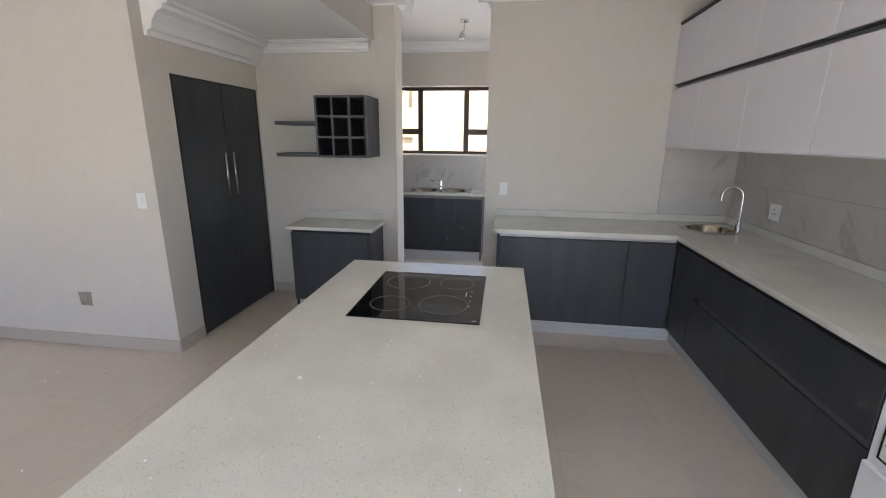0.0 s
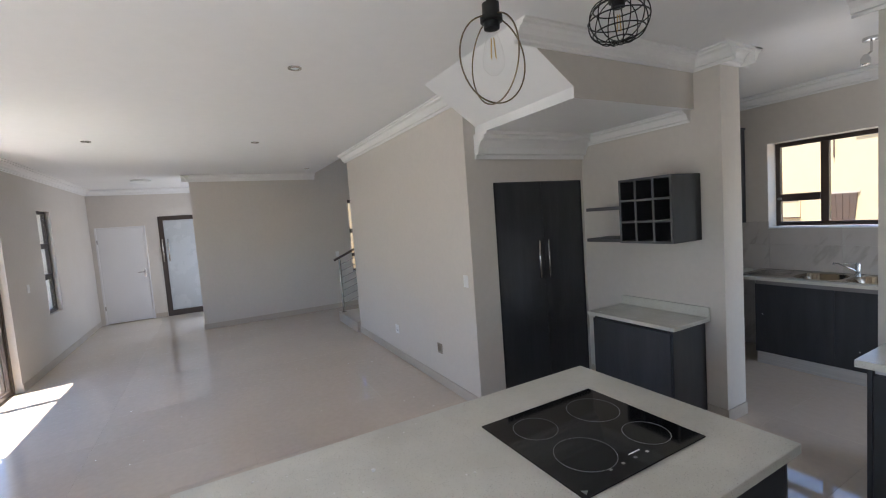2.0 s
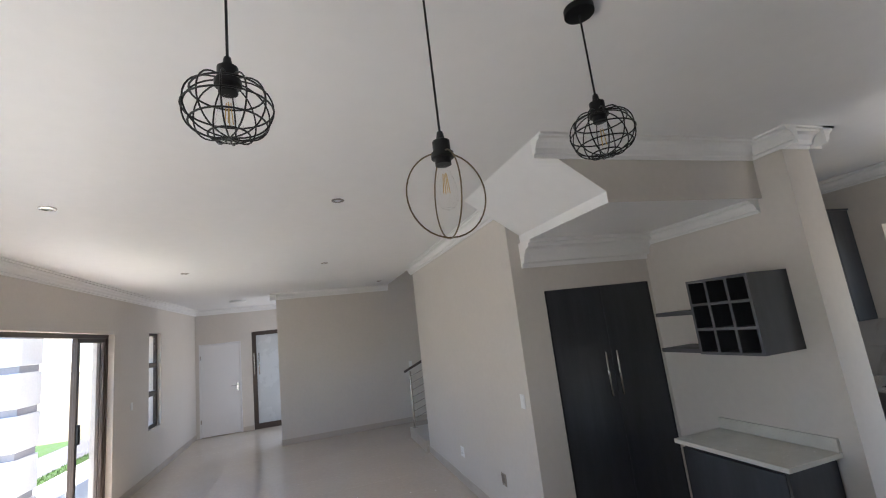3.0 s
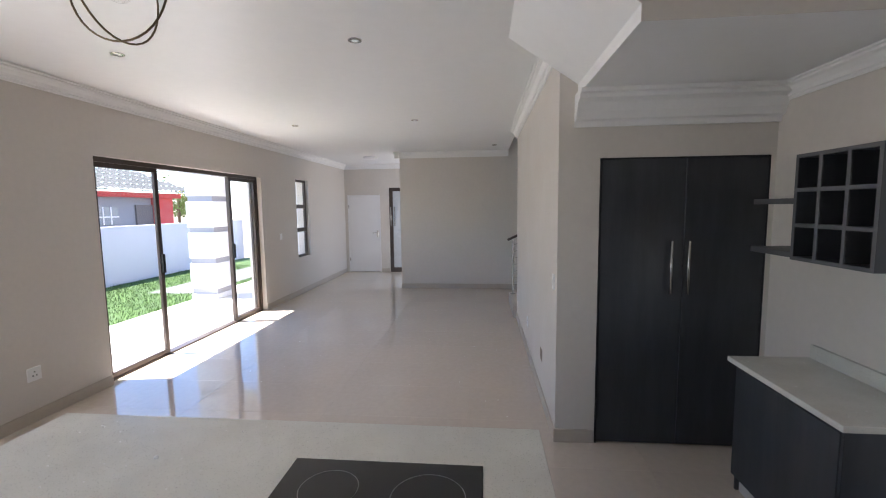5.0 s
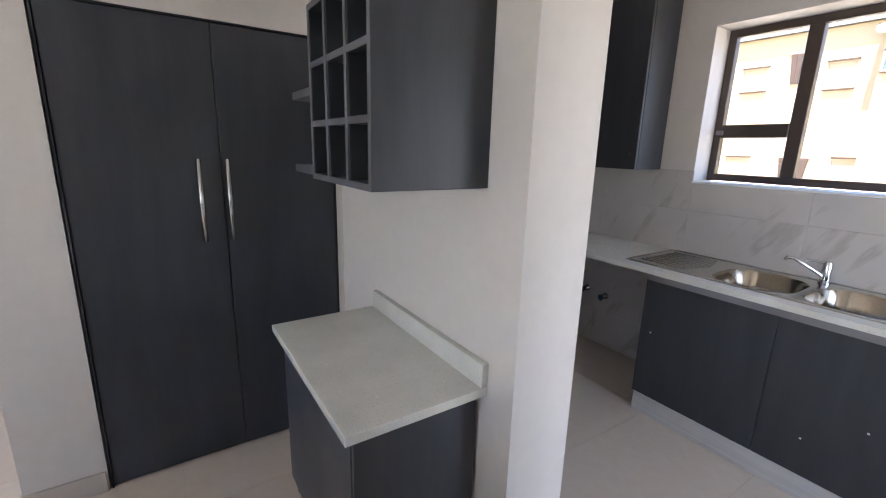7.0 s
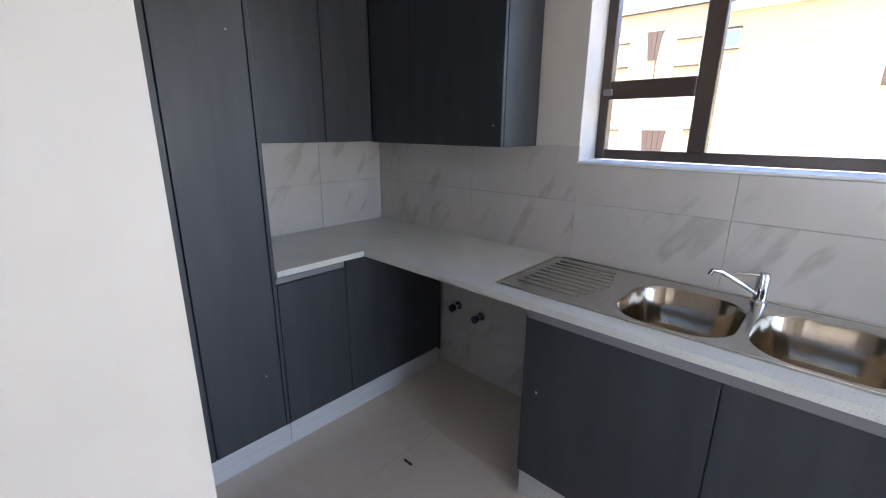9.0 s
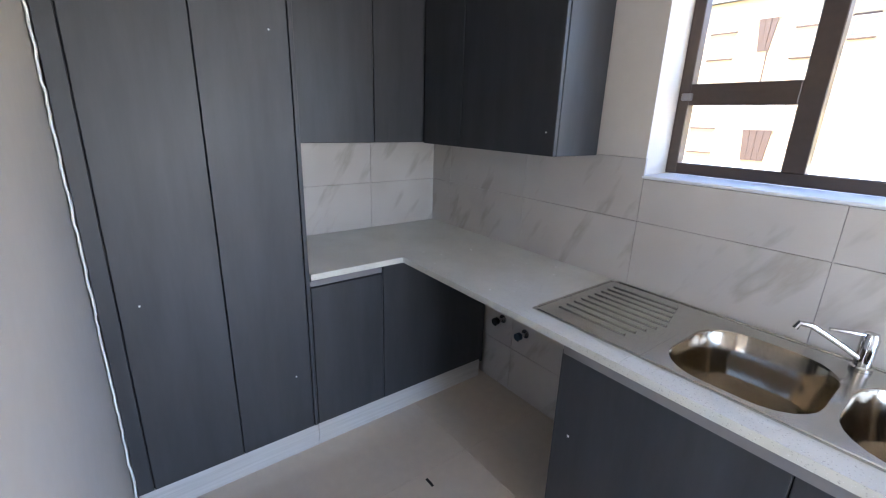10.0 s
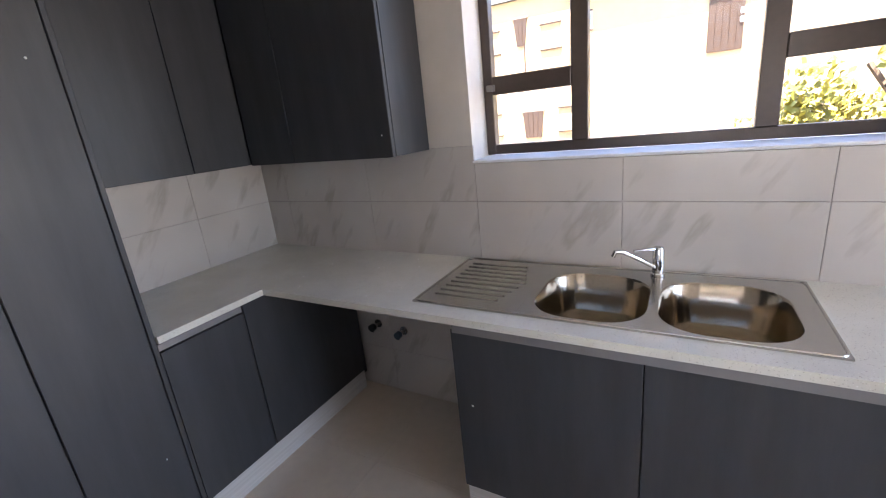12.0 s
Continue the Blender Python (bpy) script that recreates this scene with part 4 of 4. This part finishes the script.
# plate with two bowl holes, made of a rim grid round each bowl
Z = 0.9055
def ring_face(bm, outer, inner):
    o, i = [bm.verts.new(p) for p in outer], [bm.verts.new(p) for p in inner]
    n = len(o)
    for k in range(n):
        bm.faces.new((o[k], o[(k + 1) % n], i[(k + 1) % n], i[k]))
for k, (x0, x1, y0, y1) in enumerate(BW):
    ox0, ox1 = (-1.0, -0.587) if k == 0 else (-0.587, -0.135)
    ring_face(bm, rrect(ox0, ox1, 5.94, 6.465, 0.001, Z), rrect(x0, x1, y0, y1, 0.13, Z))
bmesh.ops.remove_doubles(bm, verts=bm.verts, dist=0.0005)
part("deck", bm, STEEL, sk)
part("drainer_board", boxes((-1.414, -1.0005, 5.94, 6.465, 0.9005, Z)), STEEL, sk)
for lip in ((-1.0, -0.135, 5.94, 5.942), (-1.0, -0.135, 6.463, 6.465), (-0.137, -0.135, 5.942, 6.463)):
    part("lip", boxes((*lip, 0.9005, Z - 0.0002)), STEEL, sk)
for k in range(9):
    y = 6.03 + 0.045 * k
    part("drainer_rib", tube(bmesh.new(), [(-1.36, y, Z - 0.001), (-1.05 - 0.012 * abs(4 - k), y, Z - 0.001)], 0.006, 6), STEEL, sk)
part("raised_edge", tube(bmesh.new(), rrect(-1.409, -0.14, 5.945, 6.46, 0.03, Z + 0.0005), 0.004, 6, True), STEEL, sk)
for x0, x1, y0, y1 in BW:
    bm = bmesh.new()
    prev = None
    for inset, z in ((0, Z), (0.006, Z - 0.008), (0.012, Z - 0.1), (0.03, Z - 0.145), (0.07, Z - 0.16)):
        ring = [bm.verts.new(p) for p in rrect(x0 + inset, x1 - inset, y0 + inset, y1 - inset, max(0.13 - inset, 0.05), z)]
        if prev:
            for k in range(len(ring)):
                bm.faces.new((prev[k], prev[(k + 1) % len(ring)], ring[(k + 1) % len(ring)], ring[k]))
        prev = ring
    bm.faces.new(prev)
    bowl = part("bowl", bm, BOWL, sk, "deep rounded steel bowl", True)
    part("drain", lathe(bmesh.new(), x1 - 0.1, (y0 + y1) / 2 - 0.05, [(0.04, Z - 0.159), (0.036, Z - 0.156), (0.02, Z - 0.158), (0.004, Z - 0.158)], 20), CHROME, bowl, "", True)
mt = thing("sink_mixer_tap", (-0.59, 6.415, Z), "chrome single lever sink mixer", "tap")
part("base", lathe(bmesh.new(), -0.59, 6.415, [(0.026, Z + 0.001), (0.026, Z + 0.01), (0.021, Z + 0.014), (0.021, Z + 0.10), (0.016, Z + 0.115), (0.004, Z + 0.117)], 18), CHROME, mt, "", True)
part("spout", tube(bmesh.new(), [(-0.598, 6.405, Z + 0.035), (-0.64, 6.37, Z + 0.07), (-0.705, 6.32, Z + 0.118), (-0.73, 6.30, Z + 0.122), (-0.736, 6.295, Z + 0.105)], 0.0085, 10), CHROME, mt, "", True)
part("lever", tube(bmesh.new(), [(-0.59, 6.415, Z + 0.105), (-0.63, 6.38, Z + 0.112), (-0.67, 6.35, Z + 0.113)], 0.006, 8), CHROME, mt, "", True)

# scullery wall units
for nm, carc, fronts in (
        ("w", (-2.808, -2.522, 5.391, 6.488, 1.435, 2.49), ((-2.52, -2.5, 5.392, 5.879, 1.435, 2.49), (-2.52, -2.5, 5.883, 6.186, 1.435, 2.49))),
        ("n", (-2.52, -1.61, 6.212, 6.488, 1.43, 2.49), ((-2.498, -2.182, 6.19, 6.21, 1.43, 2.49), (-2.178, -1.592, 6.19, 6.21, 1.43, 2.49)))):
    u = thing("scullery_wall_cabinet", (carc[0], carc[2], 1.435), "charcoal wall cabinet above the scullery worktop", "cabinet", "scullery wall units")
    part("carcass", boxes(carc), DARK, u)
    for f in fronts:
        slab_front(u, "door", *f)
    part("top_board", boxes((-2.818, -2.49, 5.391, SN - 0.001, 2.4905, 2.51) if nm == "w" else (-2.489, -1.585, 6.182, SN - 0.001, 2.4905, 2.51)), DARK, u)
    if nm == "n":
        slab_front(u, "side_panel", -1.609, -1.59, 6.212, 6.488, 1.43, 2.49)
        part("screw_cap", boxes((-1.64, -1.634, 6.1885, 6.1898, 1.52, 1.526)), PLASTIC, u)




# stop valves on the tiled wall under the worktop
def valve(x, z, label):
    v = thing("stop_valve", (x, SN - 0.012, z), label, "valve", "stop valves")
    y = SN - 0.012
    part("flange", tube(bmesh.new(), [(x, y, z), (x, y - 0.006, z)], 0.026, 14), CHROME, v)
    part("stem", tube(bmesh.new(), [(x, y - 0.006, z), (x, y - 0.05, z)], 0.011, 10), CHROME, v)
    part("knob", tube(bmesh.new(), [(x, y - 0.05, z), (x, y - 0.075, z)], 0.022, 10), BLACK if x < -2 else BLUE, v)
    part("nozzle", tube(bmesh.new(), [(x, y - 0.035, z), (x - 0.01, y - 0.055, z - 0.035)], 0.008, 8), CHROME, v)


valve(-2.07, 0.44, "black washing machine stop valve on tiles"), valve(-1.89, 0.42, "blue washing machine stop valve on tiles")
valve(0.165, 0.45, "blue dishwasher stop valve on tiles"), valve(0.26, 0.42, "blue dishwasher stop valve on tiles")
bm = bmesh.new()
box(bm, -1.72, -1.67, 5.69, 5.702, 0.0005, 0.003)
tagged(obj("plastic_chip", bm, BLACK), "scrap of dark plastic lying on the floor", "scrap")

# ragged bead of filler where the larder meets the wall, and crumbs left by the builders
pts = [(-2.203 + random.uniform(-0.001, 0.001), NB + 0.008 + random.uniform(-0.003, 0.003), 0.01 + 0.03 * k) for k in range(82)]
setting("trim_filler_bead", tube(bmesh.new(), pts, 0.004, 6), CORNICE, "ragged white filler bead beside the larder", "filler")
bm = bmesh.new()
for x, y, z, r in [(random.uniform(-0.5, 0.4), random.uniform(0.9, 1.85), 0.9, random.uniform(0.0015, 0.004)) for _ in range(40)] + \
        [(random.uniform(-1.6, -0.9), random.uniform(3.95, 4.33), 0.81, random.uniform(0.001, 0.003)) for _ in range(25)] + [(-0.28, 1.42, 0.9, 0.008)] + \
        [(random.uniform(-2.2, -1.5), random.uniform(5.9, 6.4), 0.9, random.uniform(0.001, 0.004)) for _ in range(15)] + \
        [(random.uniform(-4.5, -0.8), random.uniform(0, 2.9), 0.0, random.uniform(0.002, 0.006)) for _ in range(30)]:
    m = bmesh.ops.create_icosphere(bm, subdivisions=1, radius=r)
    for v_ in m["verts"]:
        v_.co = Vector((v_.co.x * random.uniform(0.7, 1.3) + x, v_.co.y * random.uniform(0.7, 1.3) + y, (v_.co.z + r) * 0.7 + z))
tagged(obj("plaster_crumbs", bm, CORNICE), "small white plaster crumbs on worktops and floor", "crumbs", kind="stuff")

# ---- outside ----
setting("ground", boxes((-400, 400, -400, 400, -0.4, -0.2)), EARTH, "dry earth ground around the house", "ground")
setting("pavement", boxes((-12, 6, -3.15, SY - 0.25, -0.2, -0.03)), PATIO, "pale paved patio outside the sliding doors", "patio")
setting("lawn", boxes((-14, 6, -3.6, -3.15, -0.2, -0.08), (-7.55, 6, -4.8, -3.6, -0.2, -0.08), (-14, 6, -6.3, -4.8, -0.2, -0.08)), GRASS, "green lawn beside the patio", "lawn")
setting("path", boxes((-14, -7.55, -4.8, -3.6, -0.2, -0.085)), PATH_M, "grey paved garden path", "path")
bm = bmesh.new()
for i in range(14000):
    x, y = random.uniform(-12, -4), random.uniform(-6.28, -3.18)
    if x < -7.55 and -4.8 < y < -3.6:
        continue
    a, h = random.uniform(0, 6.3), random.uniform(0.03, 0.06)
    c, s = math.cos(a) * 0.006, math.sin(a) * 0.006
    bm.faces.new([bm.verts.new(p) for p in ((x - c, y - s, -0.08), (x + c, y + s, -0.08), (x + random.uniform(-0.02, 0.02), y + random.uniform(-0.02, 0.02), -0.08 + h))])
tagged(obj("grass_blades", bm, GRASS), "short green grass blades", "grass", kind="stuff")
setting("garden_wall", boxes((-14, 6, -6.5, -6.3, -0.2, 1.33)), GARDENW, "white rendered boundary wall with a lavender shade tint", "wall")
setting("wall_wing", boxes((-10.41, -8.6, -2.35, SY - 0.25, -0.1, 3.2)), RENDERW, "white rendered house wing outside", "wall")
col = thing("patio_column", (-7.08, -2.92, -0.03), "white rendered patio column with grey bands", "column")
for k in range(5):
    z = -0.43 + 0.6 * k
    part("block", box(bmesh.new(), -7.35, -6.8, -3.2, -2.65, max(z, -0.03), z + 0.5, bevel=0.01), RENDERW, col)
    part("band", boxes((-7.32, -6.83, -3.17, -2.68, z + 0.5, z + 0.6)), BAND, col)
part("capital", box(bmesh.new(), -7.4, -6.75, -3.25, -2.6, 2.57, 2.68, bevel=0.02), RENDERW, col)
# unseen slab, added to keep the sun off window_2
setting("added_shade_slab", boxes((-8.6, -6.7, -3.3, SY - 0.25, 2.68, 2.9)), RENDERW, "added white slab over the column that shades the slim window", "roof")

# neighbouring house beyond the garden wall
nh = thing("neighbour_house", (-13, -12, -0.2), "grey house with red trim and tiled roof", "house")
part("wall", boxes((-13.5, -3, -16, -9.1, -0.2, 2.3)), GREYR, nh)
part("corner_pier", boxes((-13.9, -13.1, -9.7, -8.9, -0.2, 2.3)), REDR, nh, "red painted corner")
part("fascia", boxes((-14.1, -2.5, -8.95, -8.7, 2.14, 2.3)), REDR, nh, "red painted beam under the eaves")
for x in (-11.24, -8.9):
    wn_ = part("window", boxes((x - 0.42, x + 0.42, -9.1, -9.05, 1.28, 1.83)), SKYGLASS, nh)
    part("frame", boxes((x - 0.16, x - 0.12, -9.05, -9.03, 1.28, 1.83), (x + 0.12, x + 0.16, -9.05, -9.03, 1.28, 1.83), (x - 0.42, x + 0.42, -9.05, -9.028, 1.5, 1.54)), RENDERW, wn_)
part("garage_door", boxes((-13.15, -12.38, -9.1, -9.04, -0.2, 1.9)), PATH_M, nh)
bm = bmesh.new()
for k in range(14):
    y0, z0 = -8.3 - 0.34 * k, 2.36 + 0.17 * k
    for i in range(48):
        x0 = -14.4 + 0.26 * i + 0.13 * (k % 2)
        if x0 < -14.4 + 0.3 * k * 0.9:
            continue
        bm.faces.new([bm.verts.new(p) for p in ((x0, y0, z0), (x0 + 0.13, y0, z0 + 0.05), (x0 + 0.13, y0 - 0.38, z0 + 0.22), (x0, y0 - 0.38, z0 + 0.19))])
        bm.faces.new([bm.verts.new(p) for p in ((x0 + 0.13, y0, z0 + 0.05), (x0 + 0.26, y0, z0), (x0 + 0.26, y0 - 0.38, z0 + 0.19), (x0 + 0.13, y0 - 0.38, z0 + 0.22))])
        bm.faces.new([bm.verts.new(p) for p in ((x0, y0, z0), (x0 + 0.26, y0, z0), (x0 + 0.26, y0, z0 - 0.03), (x0, y0, z0 - 0.03))])
part("roof", bm, ROOF, nh, "grey concrete roof tiles")


def tree(x, y, h, r, leaf, label, n=1500):
    t_ = thing("tree", (x, y, -0.2), label, "tree")
    bm = bmesh.new()
    tube(bm, [(x, y, -0.2), (x + 0.05, y, h * 0.3), (x - 0.05, y + 0.05, h * 0.6)], 0.06 + 0.02 * r, 8)
    for k in range(5):
        a = k * 1.3
        tube(bm, [(x, y, h * 0.35), (x + r * 0.4 * math.cos(a), y + r * 0.4 * math.sin(a), h * 0.6), (x + r * 0.7 * math.cos(a), y + r * 0.7 * math.sin(a), h * 0.8)], 0.03, 6)
    part("trunk", bm, BARK, t_)
    bm = bmesh.new()
    lumps = [(random.gauss(0, 0.45) * r, random.gauss(0, 0.45) * r, h * random.uniform(0.35, 0.95), r * random.uniform(0.25, 0.45)) for _ in range(14)]
    for _ in range(n):
        lx, ly, lz, lr = random.choice(lumps)
        d = Vector((random.gauss(0, 1), random.gauss(0, 1), random.gauss(0, 1))).normalized() * lr * random.uniform(0.5, 1.1)
        c = Vector((x + lx, y + ly, lz)) + d
        u = Vector((random.gauss(0, 1), random.gauss(0, 1), random.gauss(0, 1))).normalized() * 0.05 * (0.6 + r * 0.5)
        w = u.orthogonal() * random.uniform(0.5, 0.9)
        bm.faces.new([bm.verts.new(c + q) for q in (-u, w, u, -w)])
    part("crown", bm, leaf, t_)


tree(-29, -20, 4.4, 2.2, LEAF, "leafy green tree beyond the houses", 2500)
tree(-33, -21.5, 4.0, 1.8, YLEAF, "yellow-green tree beyond the houses")
tree(1.6, 10.6, 2.1, 0.9, YLEAF, "yellow-green shrub outside the scullery window", 2200)
tree(0.6, 11.3, 1.4, 0.6, YLEAF, "low yellow-green shrub outside the scullery window", 1600)
tree(2.8, 11.8, 2.2, 0.9, LEAF, "leafy garden shrub outside the scullery window", 1500)

# two-storey cream building across the yard, seen by the scullery window
nb = thing("cream_building", (-3, 24, -0.2), "sunlit cream rendered two-storey building with boarded openings", "house")
FY = 24.0
part("wall", boxes((-4.72, 16, FY, 32, -0.2, 5.62)), CREAM, nb)
part("wall", boxes((-26, -4.72, FY + 0.35, 32, -0.2, 6.1)), CREAM, nb, "cream rendered side block")
part("eave", boxes((-4.9, 16.3, FY - 0.33, FY, 5.62, 5.68)), RENDERW, nb, "white boarded eave")
part("gutter", box(bmesh.new(), -4.9, 16.3, FY - 0.45, FY - 0.33, 5.62, 5.78, bevel=0.02), RENDERW, nb, "white gutter")
bm = bmesh.new()
prism(bm, None, [(-4.9, FY - 0.4, 5.78), (-4.9, 32.4, 5.78), (-4.9, 28, 7.3)], [(16.3, FY - 0.4, 5.78), (16.3, 32.4, 5.78), (16.3, 28, 7.3)])
part("roof", bm, ROOF, nb, "grey roof")
bm = bmesh.new()
prism(bm, None, [(-26, FY + 0.1, 6.1), (-26, 32.4, 6.1), (-26, 28, 8.0)], [(-4.4, FY + 0.1, 6.1), (-4.4, 32.4, 6.1), (-6.5, 28, 8.0)])
part("roof", bm, ROOF, nb, "grey roof of the side block")


def boarded(x0, x1, y, z0, z1, taper=0.0):
    """Opening closed with upright boards, narrower at the foot by taper on each side."""
    o = part("boarded_opening", boxes((x0 + taper, x1 - taper, y - 0.03, y - 0.002, z0, z1)), BOARD, nb, "opening closed with weathered brown boards")
    n = max(2, round((x1 - x0) / 0.22))
    for k in range(n):
        a, b = (x0 + (x1 - x0) * (k + e) / n for e in (0.03, 0.97))
        c, d = (x0 + taper + (x1 - x0 - 2 * taper) * (k + e) / n for e in (0.03, 0.97))
        f = y - 0.06 - 0.012 * (k % 2)
        part("board", prism(bmesh.new(), None, [(a, f, z1), (b, f, z1), (d, f, z0), (c, f, z0)], [(a, y - 0.031, z1), (b, y - 0.031, z1), (d, y - 0.031, z0), (c, y - 0.031, z0)]), BOARD, o)
    part("lintel", boxes((x0 - 0.07, x1 + 0.07, y - 0.05, y - 0.001, z1, z1 + 0.07)), BRICK, o)
    return o


dr = boarded(-0.1, 0.96, FY, 2.9, 5.02)
for z in (3.75, 4.02):
    part("latch", boxes((0.84, 0.95, FY - 0.1, FY - 0.07, z, z + 0.17)), RENDERW, dr, "white latch plate")
boarded(-7.35, -6.75, FY + 0.35, 4.29, 5.37, 0.12), boarded(-7.1, -6.15, FY + 0.35, 0.4, 1.53, 0.1)
part("drain_pipe", tube(bmesh.new(), [(-6.9, FY + 0.3, 4.29), (-6.9, FY + 0.3, 3.05)], 0.025, 6), BOARD, nb, "thin brown pipe")
for x0, x1, y, z0, z1 in ((-4.66, -4.0, FY, 4.4, 5.03), (-8.95, -8.0, FY + 0.35, 4.13, 5.0), (-6.2, -5.3, FY + 0.35, 4.0, 4.93), (-9.05, -8.1, FY + 0.35, 0.6, 1.5),
                          (-5.5, -4.75, FY + 0.35, 0.6, 1.55), (-11.6, -10.6, FY + 0.35, 4.13, 5.0), (-11.6, -10.6, FY + 0.35, 0.6, 1.5)):
    w_ = part("window", boxes((x0, x1, y - 0.02, y - 0.001, z0, z1)), SKYGLASS if y == FY else CREAM, nb)
    part("frame", boxes((x0, x1, y - 0.06, y - 0.021, z1 - 0.05, z1), (x0, x1, y - 0.06, y - 0.021, z0, z0 + 0.05), (x0, x0 + 0.05, y - 0.06, y - 0.021, z0 + 0.05, z1 - 0.05),
                        (x1 - 0.05, x1, y - 0.06, y - 0.021, z0 + 0.05, z1 - 0.05)), RENDERW if y == FY else CREAM, w_)
    part("lintel", boxes((x0, x1, y - 0.1, y - 0.001, z1, z1 + 0.06)), BOARD, w_)
    part("sill", boxes((x0, x1, y - 0.1, y - 0.001, z0 - 0.05, z0)), BOARD, w_)
setting("wall_yard", boxes((-14, 8, 9.0, 9.18, -0.2, 1.245)), RENDERW, "low white yard wall behind the scullery", "wall")
pk = thing("pink_house", (-14, 6, -0.2), "pale and pink house seen past the stairs", "house")
part("wall", boxes((-22, -13.5, 3, 7, -0.2, 3.4)), RENDERW, pk)
part("pier", boxes((-13.49, -13.3, 4.9, 6.6, -0.2, 3.4)), CREAM, pk, "salmon painted pier")

# ---- tiles, last ----
tile_meshes = {}


def tile(parent, name, material, x0, x1, y0, y1, z0, z1, bev):
    key = (material.name, round(x1 - x0, 3), round(y1 - y0, 3), round(z1 - z0, 3))
    if key not in tile_meshes:
        me = bpy.data.meshes.new(name)
        bm = box(bmesh.new(), 0, x1 - x0, 0, y1 - y0, 0, z1 - z0, bevel=bev)
        bmesh.ops.recalc_face_normals(bm, faces=bm.faces)
        bm.to_mesh(me)
        bm.free()
        me.materials.append(material)
        tile_meshes[key] = me
    ob = new(name, tile_meshes[key])
    ob.location = (x0, y0, z0)
    ob.parent = parent
    return ob


def cells(a, b, origin, step):
    k = math.floor((a - origin) / step)
    out = []
    while origin + k * step < b - 0.02:
        lo, hi = max(a, origin + k * step), min(b, origin + (k + 1) * step)
        if hi - lo > 0.02:
            out.append((lo, hi))
        k += 1
    return out


J = 0.0006
for x0, x1 in cells(WX - 0.05, EX + 0.05, -1.755, 0.6):
    for y0, y1 in cells(SY - 0.06, SN + 0.05, 5.955, 1.2):
        tile(floor, "tile", FLOOR, x0 + J, x1 - J, y0 + J, y1 - J, -0.0055, 0.0, 0.0004)

ws, we, kn = bpy.data.objects["wall_scullery_north"], bpy.data.objects["wall_east"], bpy.data.objects["wall_kitchen_north"]
for x0, x1 in cells(-2.82, 1.5, -1.362, 0.632):
    for z0, z1 in ((0.0, 0.278), (0.278, 0.578), (0.578, 0.878), (0.878, 1.178), (1.178, 1.435)):
        top_z = z1
        spans = [(x0, x1)]
        if z1 > 1.36:
            spans = [(x0, x1, 1.435)] if x1 <= -1.361 or x0 >= 0.19 else [(x0, x1, 1.354)]
            if x0 < 0.19 < x1:
                spans = [(x0, 0.19, 1.354), (0.19, x1, 1.435)]
        for s in spans:
            tile(ws, "tile", MARBLE, s[0] + J, s[1] - J, SN - 0.011, SN - 0.0005, z0 + J, (s[2] if len(s) > 2 else z1) - J, 0.0015)
wsw = bpy.data.objects["wall_scullery_west"]
for y0, y1 in cells(5.39, SN - 0.012, 6.018, 0.632):
    for z0, z1 in ((0.878, 1.178), (1.178, 1.435)):
        tile(wsw, "tile", MARBLE, -2.8195, -2.809, y0 + J, y1 - J, z0 + J, z1 - J, 0.0015)
for z0, z1 in ((0.96, 1.263), (1.263, 1.563)):
    for y0, y1 in cells(0.6, NW - 0.011, 3.75, 0.632):
        tile(we, "tile", MARBLE, EX - 0.011, EX - 0.0005, y0 + J, y1 - J, z0 + J, z1 - J, 0.0015)
    for x0, x1 in cells(1.67, EX - 0.011, 1.67, 0.632):
        tile(kn, "tile", MARBLE, x0 + J, x1 - J, NW - 0.011, NW - 0.0005, z0 + J, z1 - J, 0.0015)
